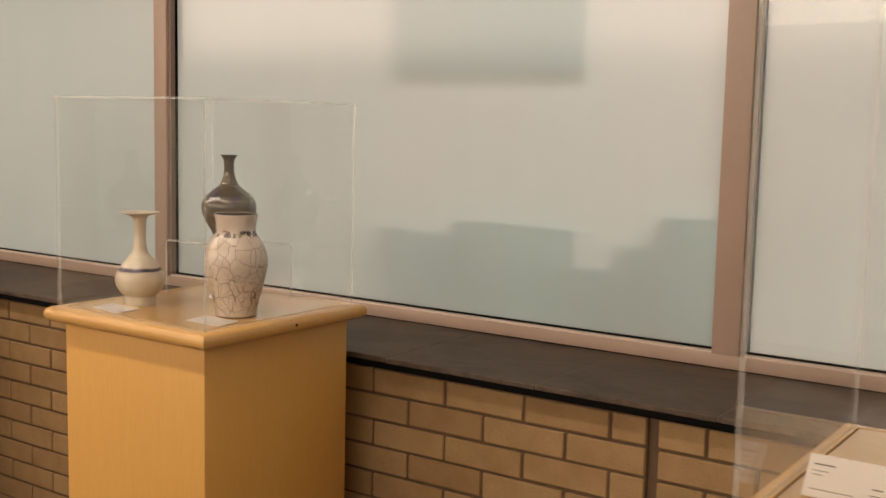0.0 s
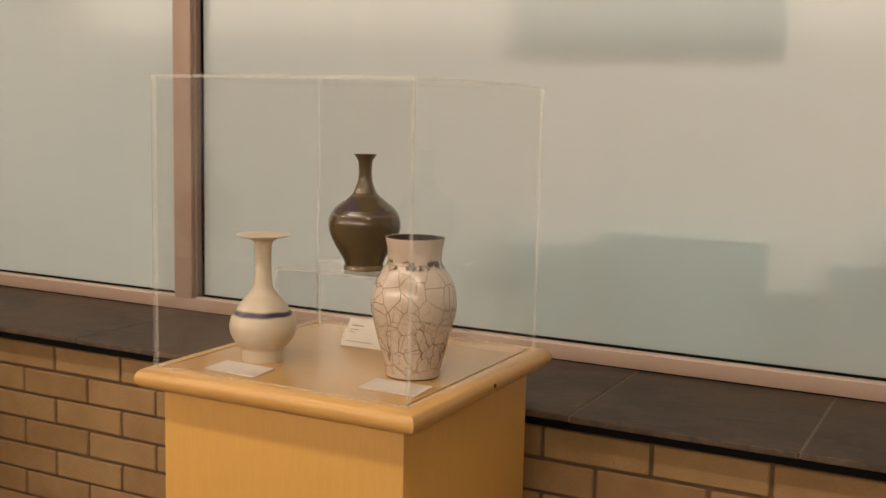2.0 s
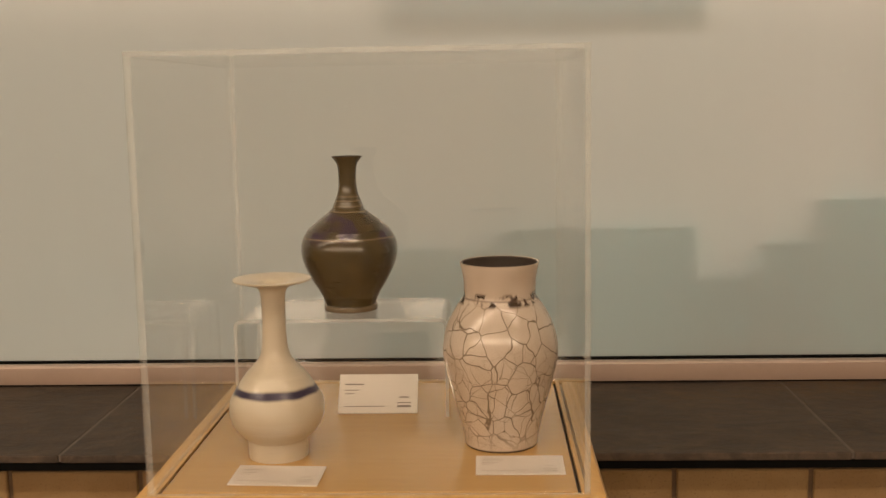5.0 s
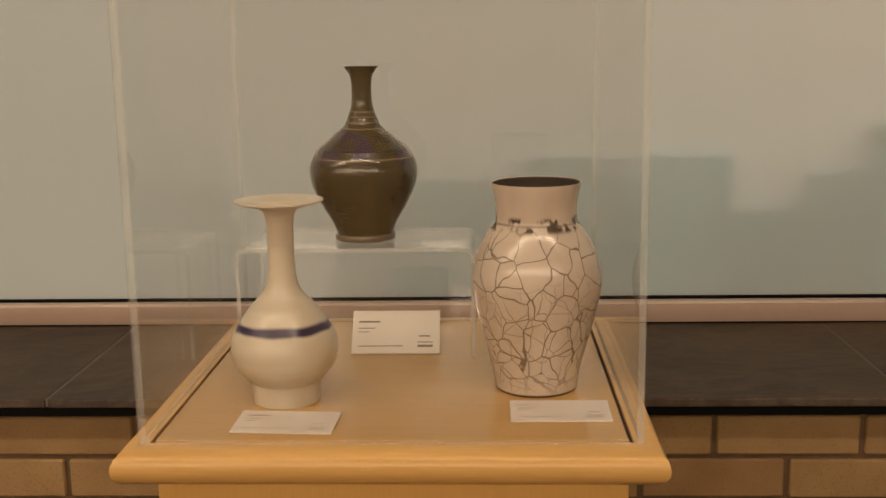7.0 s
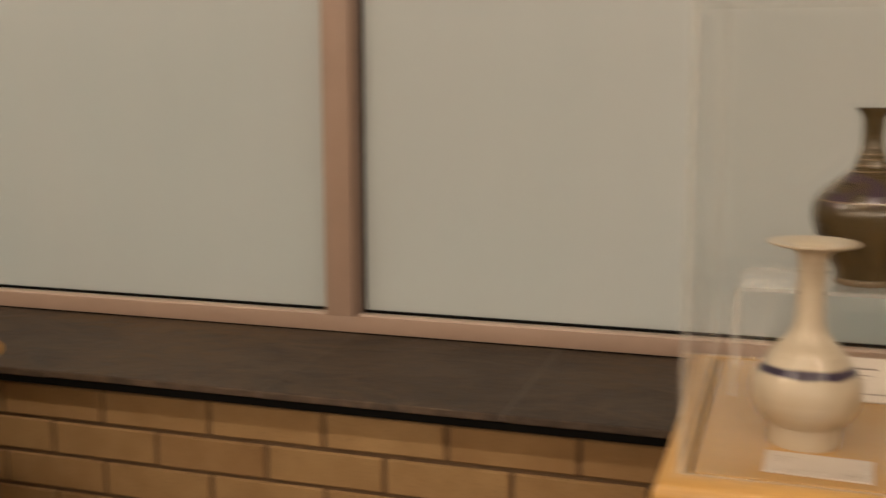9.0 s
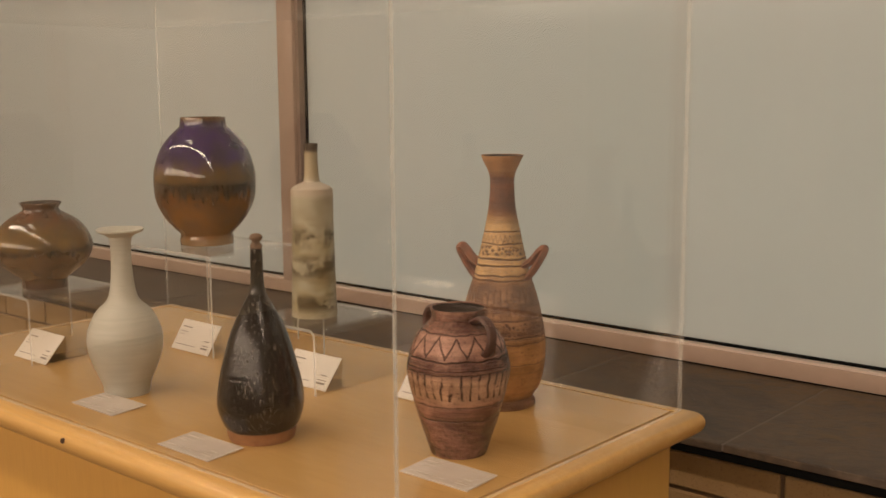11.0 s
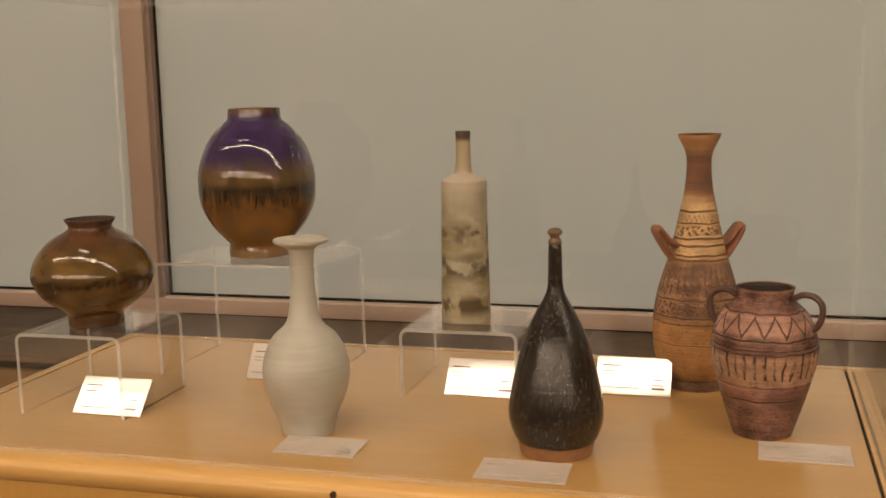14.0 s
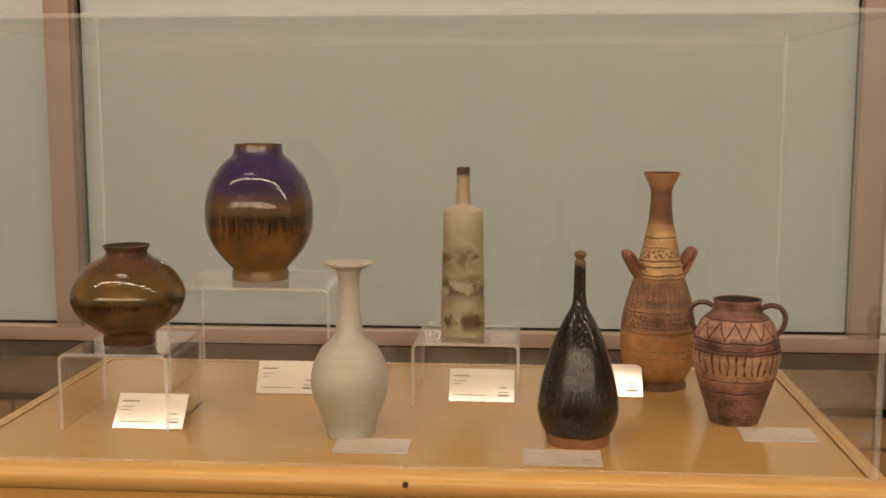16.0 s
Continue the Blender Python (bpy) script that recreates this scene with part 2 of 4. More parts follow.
def make_paper(name, colour, through_colour, share):
    """Thin pale paper that lets part of the light behind it through."""
    m = Nodes(name)
    m.finish(m.ramp(m.noise(m.coords(), 6, 3), (0.3, tuple(c * 0.93 for c in colour)), (0.7, colour)), 0.9)
    tr = m.add("ShaderNodeBsdfTranslucent")
    tr.inputs["Color"].default_value = (*through_colour, 1)
    mx = m.add("ShaderNodeMixShader")
    mx.inputs[0].default_value = share
    m.link(m.bsdf.outputs[0], mx.inputs[1])
    m.link(tr.outputs[0], mx.inputs[2])
    m.link(mx.outputs[0], m.out.inputs["Surface"])
    return m.mat


BOARD = make_paper("pale_board", (0.50, 0.68, 0.74), (0.62, 0.86, 0.95), 0.74)
CARTON = make_paper("pale_grey_carton", (0.42, 0.60, 0.64), (0.62, 0.86, 0.90), 0.78)


def make_lamp_glow():
    m = Nodes("lamp_diffuser")
    e = m.add("ShaderNodeEmission", Strength=9.0)
    e.inputs["Color"].default_value = (1.0, 0.84, 0.62, 1)
    m.link(e.outputs[0], m.out.inputs["Surface"])
    return m.mat


GLOW = make_lamp_glow()
METAL = plain("lamp_housing", (0.6, 0.6, 0.58), 0.4, 0.05, 5, 0.0, metal=0.6)


# ---- mesh helpers ----
def box(bm, x0, x1, y0, y1, z0, z1, bevel=0.0, segments=2, index=0):
    made = bmesh.ops.create_cube(bm, size=1.0)["verts"]
    for v in made:
        v.co = Vector(((x0 + x1) / 2 + v.co.x * (x1 - x0), (y0 + y1) / 2 + v.co.y * (y1 - y0), (z0 + z1) / 2 + v.co.z * (z1 - z0)))
    faces = {f for v in made for f in v.link_faces}
    for f in faces:
        f.material_index = index
    if bevel:
        bmesh.ops.bevel(bm, geom=list({e for v in made for e in v.link_edges}), offset=bevel, segments=segments, profile=0.5, affect="EDGES")
    return made


def mesh_of(name, bm, *materials, smooth=False):
    me = bpy.data.meshes.new(name)
    bmesh.ops.recalc_face_normals(bm, faces=bm.faces[:])
    bm.to_mesh(me)
    bm.free()
    for m in materials:
        me.materials.append(m)
    if smooth:
        me.shade_smooth()
        me.set_sharp_from_angle(angle=radians(38))
    return me


def part(name, bm, material, parent, label="", smooth=False):
    mats = material if isinstance(material, tuple) else (material,)
    ob = new(name, mesh_of(name, bm, *mats, smooth=smooth))
    ob.parent = parent
    if label:
        ob["label"] = label
    return ob


def simple(name, material, *boxes, bevel=0.0, label="", category="", kind="structure", group=""):
    bm = bmesh.new()
    for b in boxes:
        box(bm, *b, bevel=bevel)
    ob = new(name, mesh_of(name, bm, material, smooth=bevel > 0))
    return tagged(ob, label, category, group, kind)


def thing(name, x, y, z, label, category, group="", kind="", turn=0.0):
    ob = new(name)
    ob.matrix_world = pose(x, y, z, 0, 0, turn)
    ob.empty_display_size = 0.05
    return tagged(ob, label, category, group, kind)


def smooth_profile(points, step=0.004):
    """A smooth line through (radius, height) points; a point given twice stays a corner."""
    runs, run = [], [points[0]]
    for p in points[1:]:
        if p == run[-1]:
            runs.append(run)
            run = [p]
        else:
            run.append(p)
    runs.append(run)
    out = []
    for run in runs:
        if len(run) == 1:
            continue
        pts = [Vector(p) for p in run]
        ext = [pts[0] * 2 - pts[1], *pts, pts[-1] * 2 - pts[-2]]
        for k in range(1, len(ext) - 2):
            a, b, c, d = ext[k - 1:k + 3]
            n = max(2, int((c - b).length / step))
            for i in range(n):
                t = i / n
                q = 0.5 * (2 * b + (c - a) * t + (2 * a - 5 * b + 4 * c - d) * t * t + (3 * b - a - 3 * c + d) * t ** 3)
                out.append((max(0.0005, q.x), q.y))
        out.append(tuple(pts[-1]))
    return out


def lathe(bm, points, segments=72, wobble=0.0, seed=0.0, cap=True, inner=False):
    line = smooth_profile(points)
    rim = max(range(len(line)), key=lambda i: line[i][1]) + 2 if inner else len(line) + 9
    rings = []
    for r, z in line:
        ring = []
        for k in range(segments):
            a = 2 * math.pi * k / segments
            w = 1 + wobble * noise.noise((math.cos(a) * 1.5 + seed, math.sin(a) * 1.5, z * 25))
            ring.append(bm.verts.new((r * w * math.cos(a), r * w * math.sin(a), z)))
        rings.append(ring)
    for i, (a, b) in enumerate(zip(rings, rings[1:])):
        for k in range(segments):
            bm.faces.new((a[k], a[(k + 1) % segments], b[(k + 1) % segments], b[k])).material_index = int(i >= rim)
    if cap:
        bm.faces.new(rings[0][::-1])
        bm.faces.new(rings[-1]).material_index = int(inner)


def strap(bm, points, width, thick, ends=1.0, sides=8):
    """A strap of clay bent along points in the xz plane, width along y."""
    pts = [Vector(p) for p in points]
    fine = []
    ext = [pts[0] * 2 - pts[1], *pts, pts[-1] * 2 - pts[-2]]
    for k in range(1, len(ext) - 2):
        a, b, c, d = ext[k - 1:k + 3]
        for i in range(6):
            t = i / 6
            fine.append(0.5 * (2 * b + (c - a) * t + (2 * a - 5 * b + 4 * c - d) * t * t + (3 * b - a - 3 * c + d) * t ** 3))
    fine.append(pts[-1])
    rings = []
    for k, p in enumerate(fine):
        tan = (fine[min(k + 1, len(fine) - 1)] - fine[max(k - 1, 0)]).normalized()
        side = Vector((0, 1, 0))
        up = tan.cross(side).normalized()
        s = k / (len(fine) - 1)
        grow = 1 + (ends - 1) * abs(2 * s - 1) ** 2
        rings.append([bm.verts.new(p + side * (math.cos(a) * width / 2 * grow) + up * (math.sin(a) * thick / 2)) for a in (2 * math.pi * i / sides for i in range(sides))])
    for a, b in zip(rings, rings[1:]):
        for k in range(sides):
            bm.faces.new((a[k], a[(k + 1) % sides], b[(k + 1) % sides], b[k]))
    bm.faces.new(rings[0][::-1])
    bm.faces.new(rings[-1])


# ---- the room ----
WEST, EAST, SOUTH, NORTH, TOP = -8.0, 2.6, -5.0, 2.257, 2.8
GLASS = 2.675
simple("floor", CARPET, (WEST, EAST, SOUTH, 4.3, -0.1, 0.0), label="brown carpeted gallery floor", category="floor")
simple("ceiling", CEIL, (WEST, EAST, SOUTH, 4.3, TOP, TOP + 0.1), label="plain white gallery ceiling", category="ceiling")
simple("wall_west", PLASTER, (WEST - 0.15, WEST, SOUTH, 4.3, 0, TOP), label="plain cream plaster wall", category="wall")
simple("wall_east", PLASTER, (EAST, EAST + 0.15, SOUTH, 4.3, 0, TOP), label="plain cream plaster wall", category="wall")
simple("wall_south", PLASTER, (WEST, EAST, SOUTH - 0.15, SOUTH, 0, TOP), label="plain cream plaster wall", category="wall")
simple("wall_corridor", CORRIDOR, (WEST, EAST, 4.3, 4.45, 0, TOP), label="pale painted wall behind the frosted glass", category="wall")
simple("wall_header", PLASTER, (WEST, EAST, 2.60, 2.75, 2.45, TOP), label="plaster band above the window", category="wall")

# low brick wall: mortar core, bricks set 6 mm proud of it
PITCH, COURSE, BRICK_TOP, JOINT = 0.2175, 0.0672, 0.852, 0.0078
brick_wall = simple("wall_north", MORTAR, (WEST, -0.912, NORTH + 0.006, 2.75, 0.0, BRICK_TOP), (-0.89, EAST, NORTH + 0.006, 2.75, 0.0, BRICK_TOP),
                    (-0.912, -0.89, NORTH + 0.014, 2.75, 0.0, BRICK_TOP),
                    label="low tan brick wall with brown mortar below the window", category="wall")

GROUT = plain("sill_grout", (0.14, 0.115, 0.095), 0.9, 0.2, 30, 0.2)
# slate sill in slabs
SILL_TOP, SILL_FRONT, SLAB = 0.8925, 2.216, 0.418
sill = simple("window_sill", GROUT, (WEST, EAST, SILL_FRONT + 0.003, 2.70, BRICK_TOP + 0.0285, SILL_TOP - 0.001),
              label="dark slate slab sill on the brick wall", category="sill")
for k in range(-13, 8):
    x0 = -1.163 + SLAB * k
    bm = bmesh.new()
    box(bm, max(x0, WEST) + 0.0018, min(x0 + SLAB, EAST) - 0.0018, SILL_FRONT, 2.70, BRICK_TOP + 0.0275, SILL_TOP, bevel=0.0022)
    slab = part("slab", bm, SLATE, sill)
    slab.location.z = 0.0006 * math.sin(k * 2.3)

# near-black strips paint the deep shade below the overhanging slabs
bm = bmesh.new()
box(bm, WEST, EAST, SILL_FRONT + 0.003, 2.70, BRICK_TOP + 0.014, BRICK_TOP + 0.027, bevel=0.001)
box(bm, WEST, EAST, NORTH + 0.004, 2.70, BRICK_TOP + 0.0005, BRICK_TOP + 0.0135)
part("drip_edge", bm, GASKET_AND_SHADE, sill, "black strip standing in for the shade under the slabs")

# window: bottom and head rails, mullions, gaskets, frosted panes
MULLIONS = [(-6.67, -6.60), (-4.762, -4.691), (-2.899, -2.828), (-0.923, -0.845), (1.10, 1.17)]
RAIL, HEAD, FACE = 0.930, 2.42, 2.640
window = thing("window_1", -2.8, GLASS, SILL_TOP, "wide frosted window in a rose bronze metal frame", "window", kind="structure")
inv = Matrix.Translation((2.8, -GLASS, -SILL_TOP))


def window_part(name, material, b, bevel=0.0, index=None, parent=None):
    bm = bmesh.new()
    box(bm, *b, bevel=bevel)
    if index is not None:
        for f in bm.faces:
            f.material_index = 0 if f.calc_center_median().y < b[2] + 1e-4 else 1
    bm.transform(inv)
    return part(name, bm, material, parent or window, smooth=bevel > 0)


window_part("bottom_rail", FRAME, (WEST, EAST, FACE, 2.72, SILL_TOP, RAIL - 0.002), 0.0015)
window_part("seam", GASKET_AND_SHADE, (WEST, EAST, FACE - 0.002, FACE + 0.002, SILL_TOP + 0.0008, SILL_TOP + 0.003))
window_part("head_rail", FRAME, (WEST, EAST, FACE, 2.72, HEAD, 2.45), 0.0015)
edges = [(WEST, WEST + 0.02), *MULLIONS, (EAST - 0.02, EAST)]
for x0, x1 in MULLIONS:
    post = window_part("mullion", FRAME, (x0, x1 - 0.011, FACE - 0.003, 2.715, RAIL - 0.002, HEAD), 0.0015)
    window_part("mullion_recess", RECESS, (x1 - 0.011, x1, FACE + 0.008, 2.715, RAIL - 0.002, HEAD), parent=post)
for (_, x0), (x1, _) in zip(edges, edges[1:]):
    pane = window_part("pane", (FROSTED, CLEAR_BACK), (x0 + 0.0035, x1 - 0.003, GLASS, GLASS + 0.006, RAIL + 0.0065, HEAD), index=1)
    window_part("bead", BEAD, (x0 + 0.0005, x1 - 0.0005, FACE + 0.004, GLASS - 0.001, RAIL - 0.002, RAIL + 0.0025), parent=pane)
    window_part("gasket", GASKET_AND_SHADE, (x0 + 0.004, x1 - 0.004, GLASS - 0.012, GLASS + 0.004, RAIL + 0.0025, RAIL + 0.0065), parent=pane)
    window_part("gasket", GASKET_AND_SHADE, (x0, x0 + 0.0035, GLASS - 0.008, GLASS + 0.004, RAIL + 0.0025, HEAD), parent=pane)
    window_part("gasket", GASKET_AND_SHADE, (x1 - 0.003, x1, GLASS - 0.006, GLASS + 0.004, RAIL + 0.0025, HEAD), parent=pane)

# cartons and a board standing close behind the frosted glass
BACK = GLASS + 0.0085


def carton(x0, x1, top, name="carton", foot=0.886, label="grey carton dimly seen behind the frosted glass"):
    bm = bmesh.new()
    box(bm, x0, x1, BACK, BACK + 0.10, foot, top, bevel=0.002)
    return tagged(new(name, mesh_of(name, bm, CARTON, smooth=True)), label, "box", "cartons behind the glass")


ledge = simple("corridor_ledge", CORRIDOR, (WEST, EAST, 2.75, 3.0, 0.80, 0.886), label="pale ledge behind the frosted glass", category="ledge")
carton(-1.95, -1.70, 1.165)
carton(-1.69, -1.315, 1.205)
carton(-1.31, -1.198, 1.105)
carton(-1.194, -1.088, 1.172)
carton(-1.084, -0.93, 1.255)
board = simple("notice_board", BOARD, (-1.91, -1.305, BACK, BACK + 0.02, 1.592, 2.45), bevel=0.003, kind="object",
               label="grey board hung behind the frosted glass", category="board")

# ceiling fixture
lamp = thing("ceiling_lamp", -3.3, 0.85, TOP, "long linear ceiling lamp with a pale diffuser", "lamp", "ceiling lamps")
bm = bmesh.new()
box(bm, -2.75, 2.75, -0.07, 0.07, -0.10, 0.0, bevel=0.006)
part("housing", bm, METAL, lamp, smooth=True)
bm = bmesh.new()
box(bm, -2.7, 2.7, -0.05, 0.05, -0.125, -0.101, bevel=0.004)
part("diffuser", bm, GLOW, lamp, "glowing warm diffuser", smooth=True)


spot_lamp = thing("ceiling_lamp", -4.33, 1.2, TOP, "short linear ceiling lamp with a pale diffuser", "lamp", "ceiling lamps")
bm = bmesh.new()
box(bm, -0.30, 0.30, -0.07, 0.07, -0.05, 0.0, bevel=0.006)
part("housing", bm, METAL, spot_lamp, smooth=True)
bm = bmesh.new()
box(bm, -0.26, 0.26, -0.05, 0.05, -0.062, -0.051, bevel=0.004)
part("diffuser", bm, GLOW, spot_lamp, "glowing warm diffuser", smooth=True)
# two unseen fixtures, added to go with the room's fill panel
for gx in (-5.4, -0.6):
    copy_thing(lamp, pose(gx, -2.4, TOP, 0, 0, 0))


# ---- display cases ----
def panel(parent, name, b, thin, edge=1):
    """An acrylic sheet; the faces across its thickness (axis thin) are clear, the rest polished edges."""
    bm = bmesh.new()
    box(bm, *b)
    for f in bm.faces:
        n = f.normal
        f.material_index = 0 if abs((n.x, n.y, n.z)[thin]) > 0.5 else edge
    ob = part(name, bm, (ACRYLIC, ACRYLIC_EDGE), parent)
    ob.visible_shadow = False
    return ob


def pedestal(x0, x1, y0, y1, top, height, label, case_label, name="pedestal"):
    """A wooden plinth whose rounded cap carries an acrylic cover with the outer sides x0..x1, y0..y1."""
    cx, cy = (x0 + x1) / 2, (y0 + y1) / 2
    w, d = (x1 - x0) / 2, (y1 - y0) / 2
    ob = thing(name, cx, cy, 0.0, label, "pedestal", "display pedestals")
    bm = bmesh.new()
    box(bm, -w + 0.012, w - 0.012, -d + 0.012, d - 0.012, 0.0, top - 0.034, bevel=0.002)
    part("body", bm, WOOD_BODY, ob, smooth=True)
    bm = bmesh.new()
    r = 0.0175
    # rounded moulding: a half-round run carried round the four sides
    prof = [(0.0, 0.0), (0.0045, 0.0)] + [(0.0045 + r * math.sin(a), -r + r * math.cos(a)) for a in (math.pi * k / 10 for k in range(1, 10))] + [(0.0045, -2 * r), (-0.01, -2 * r)]
    rings = []
    for sx, sy in ((-1, -1), (1, -1), (1, 1), (-1, 1)):
        rings.append([bm.verts.new((sx * (w + px), sy * (d + px), top + pz)) for px, pz in prof])
    for k in range(4):
        a, b = rings[k], rings[(k + 1) % 4]
        for i in range(len(prof) - 1):
            bm.faces.new((a[i], b[i], b[i + 1], a[i + 1]))
    inner = [[bm.verts.new((sx * (w - 0.0085), sy * (d - 0.0085), z)) for sx, sy in ((-1, -1), (1, -1), (1, 1), (-1, 1))] for z in (top, top - 2 * r)]
    for k in range(4):
        j = (k + 1) % 4
        bm.faces.new((rings[k][0], inner[0][k], inner[0][j], rings[j][0]))
        bm.faces.new((inner[0][k], inner[1][k], inner[1][j], inner[0][j]))
        bm.faces.new((inner[1][k], rings[k][-1], rings[j][-1], inner[1][j]))
    part("moulding", bm, WOOD_EDGE, ob, "rounded maple edge", smooth=True)
    bm = bmesh.new()
    box(bm, -w + 0.0085, w - 0.0085, -d + 0.0085, d - 0.0085, top - 0.034, top - 0.004)
    part("core", bm, GAP, ob)
    bm = bmesh.new()
    box(bm, -w + 0.0125, w - 0.0125, -d + 0.0125, d - 0.0125, top - 0.004, top + 0.0005, bevel=0.0008)
    part("top_panel", bm, WOOD_TOP, ob, "smooth maple veneer top")
    case = thing(name.replace("pedestal", "acrylic_cover").replace("display_table", "acrylic_cover"), cx, cy, top, case_label, "display case", "acrylic covers")
    t, g = 0.006, 0.0012
    panel(case, "front_sheet", (-w, w, -d, -d + t, g, height), 1)
    panel(case, "back_sheet", (-w, w, d - t, d, g, height), 1, 0)
    panel(case, "side_sheet", (-w, -w + t, -d + t + 0.0004, d - t - 0.0004, g, height), 0)
    panel(case, "side_sheet", (w - t, w, -d + t + 0.0004, d - t - 0.0004, g, height), 0)
    panel(case, "top_sheet", (-w, w, -d, d, height + 0.0004, height + t), 2)
    return ob


TOP1, TOP2, TOP3 = 1.03, 1.003, 1.03
ped1 = pedestal(-2.097, -1.622, 1.668, 2.145, TOP1, 0.466, "honey maple display pedestal with a rounded top edge", "clear acrylic cover over three vases")
table = pedestal(-4.385, -3.208, 1.437, 2.008, TOP2, 0.556, "wide honey maple display table with a rounded top edge", "wide clear acrylic cover over seven vessels", "display_table")
pedestal(-0.385, 0.09, 1.285, 1.80, TOP3, 0.80, "honey maple display pedestal beside the window", "clear acrylic cover over an empty stand")


def plug(parent, x, y, z, axis):
    bm = bmesh.new()
    bmesh.ops.create_cone(bm, cap_ends=True, segments=14, radius1=0.0042, radius2=0.0036, depth=0.003)
    bm.transform(pose(x - parent.location.x, y - parent.location.y, z, 90 if axis == "y" else 0, 90 if axis == "x" else 0, 0))
    return part("plug", bm, KNOT, parent, "dark wood plug")


plug(table, -3.782, 1.4155, 0.990, "y")
plug(ped1, -1.6005, 1.92, 1.0125, "x")


def riser(x0, x1, y0, y1, base, top, label, legs="sides"):
    """A bent acrylic bridge: a flat top and two legs, joined by rounded bends."""
    ob = thing("acrylic_riser", (x0 + x1) / 2, (y0 + y1) / 2, base, label, "display riser", "acrylic risers")
    w, d, h, t, r = (x1 - x0) / 2, (y1 - y0) / 2, top - base, 0.0045, 0.012
    if legs == "ends":
        w, d = d, w
    outer, inner = [(-w, 0.0005)], [(-w + t, 0.0005)]
    for k in range(7):
        a = math.pi / 2 * k / 6
        outer.append((-w + r - r * math.cos(a), h - r + r * math.sin(a)))
        inner.append((-w + r - (r - t) * math.cos(a), h - r + (r - t) * math.sin(a)))
    outer += [(-x, z) for x, z in reversed(outer)]
    inner += [(-x, z) for x, z in reversed(inner)]
    bm = bmesh.new()
    rows = [[(bm.verts.new((x, y, z)), bm.verts.new((u, y, v))) for (x, z), (u, v) in zip(outer, inner)] for y in (-d, d)]
    a, b = rows
    for i in range(len(outer) - 1):
        bm.faces.new((a[i][0], a[i + 1][0], b[i + 1][0], b[i][0]))
        bm.faces.new((a[i][1], b[i][1], b[i + 1][1], a[i + 1][1]))
        for q in (a, b):
            bm.faces.new((q[i][0], q[i][1], q[i + 1][1], q[i + 1][0])).material_index = 1
    for i in (0, len(outer) - 1):
        bm.faces.new((a[i][0], b[i][0], b[i][1], a[i][1])).material_index = 1
    if legs == "ends":
        bm.transform(pose(0, 0, 0, 0, 0, 90))
    s = part("sheet", bm, (ACRYLIC, RISER_EDGE), ob)
    s.visible_shadow = False
    return ob


riser(-2.064, -1.781, 1.955, 2.10, TOP1, 1.164, "clear acrylic riser under the brown bottle")
riser(-4.284, -4.128, 1.565, 1.725, TOP2, 1.1135, "clear acrylic riser under the squat brown jar")
riser(-4.20, -3.94, 1.78, 1.965, TOP2, 1.173, "clear acrylic riser under the blue and brown jar")
riser(-3.808, -3.645, 1.735, 1.90, TOP2, 1.100, "clear acrylic riser under the pale cylinder bottle")

# ---- glazes ----
def glaze_cream(name, light, dark, band=None):
    m = Nodes(name)
    v = m.coords()
    z = m.axis(v, 2)
    cloud = m.noise(v, 22, 4)
    rings = m.noise(m.coords((4, 4, 160)), 2.0, 3)
    col = m.ramp(m.math("ADD", m.math("MULTIPLY", cloud, 0.6), m.math("MULTIPLY", rings, 0.4)), (0.35, dark), (0.62, light))
    if band:
        lo, hi = band
        wav = m.math("ADD", z, m.math("MULTIPLY", m.math("SUBTRACT", m.noise(v, 30, 2), 0.5), 0.007))
        col = m.mix(m.band(wav, lo, hi, 0.0015), col, (0.022, 0.014, 0.05))
    m.bump(rings, 0.12, 0.0012)
    return m.finish(col, 0.3 if band else 0.42, 0, 0.5, 0.25 if band else 0.1)


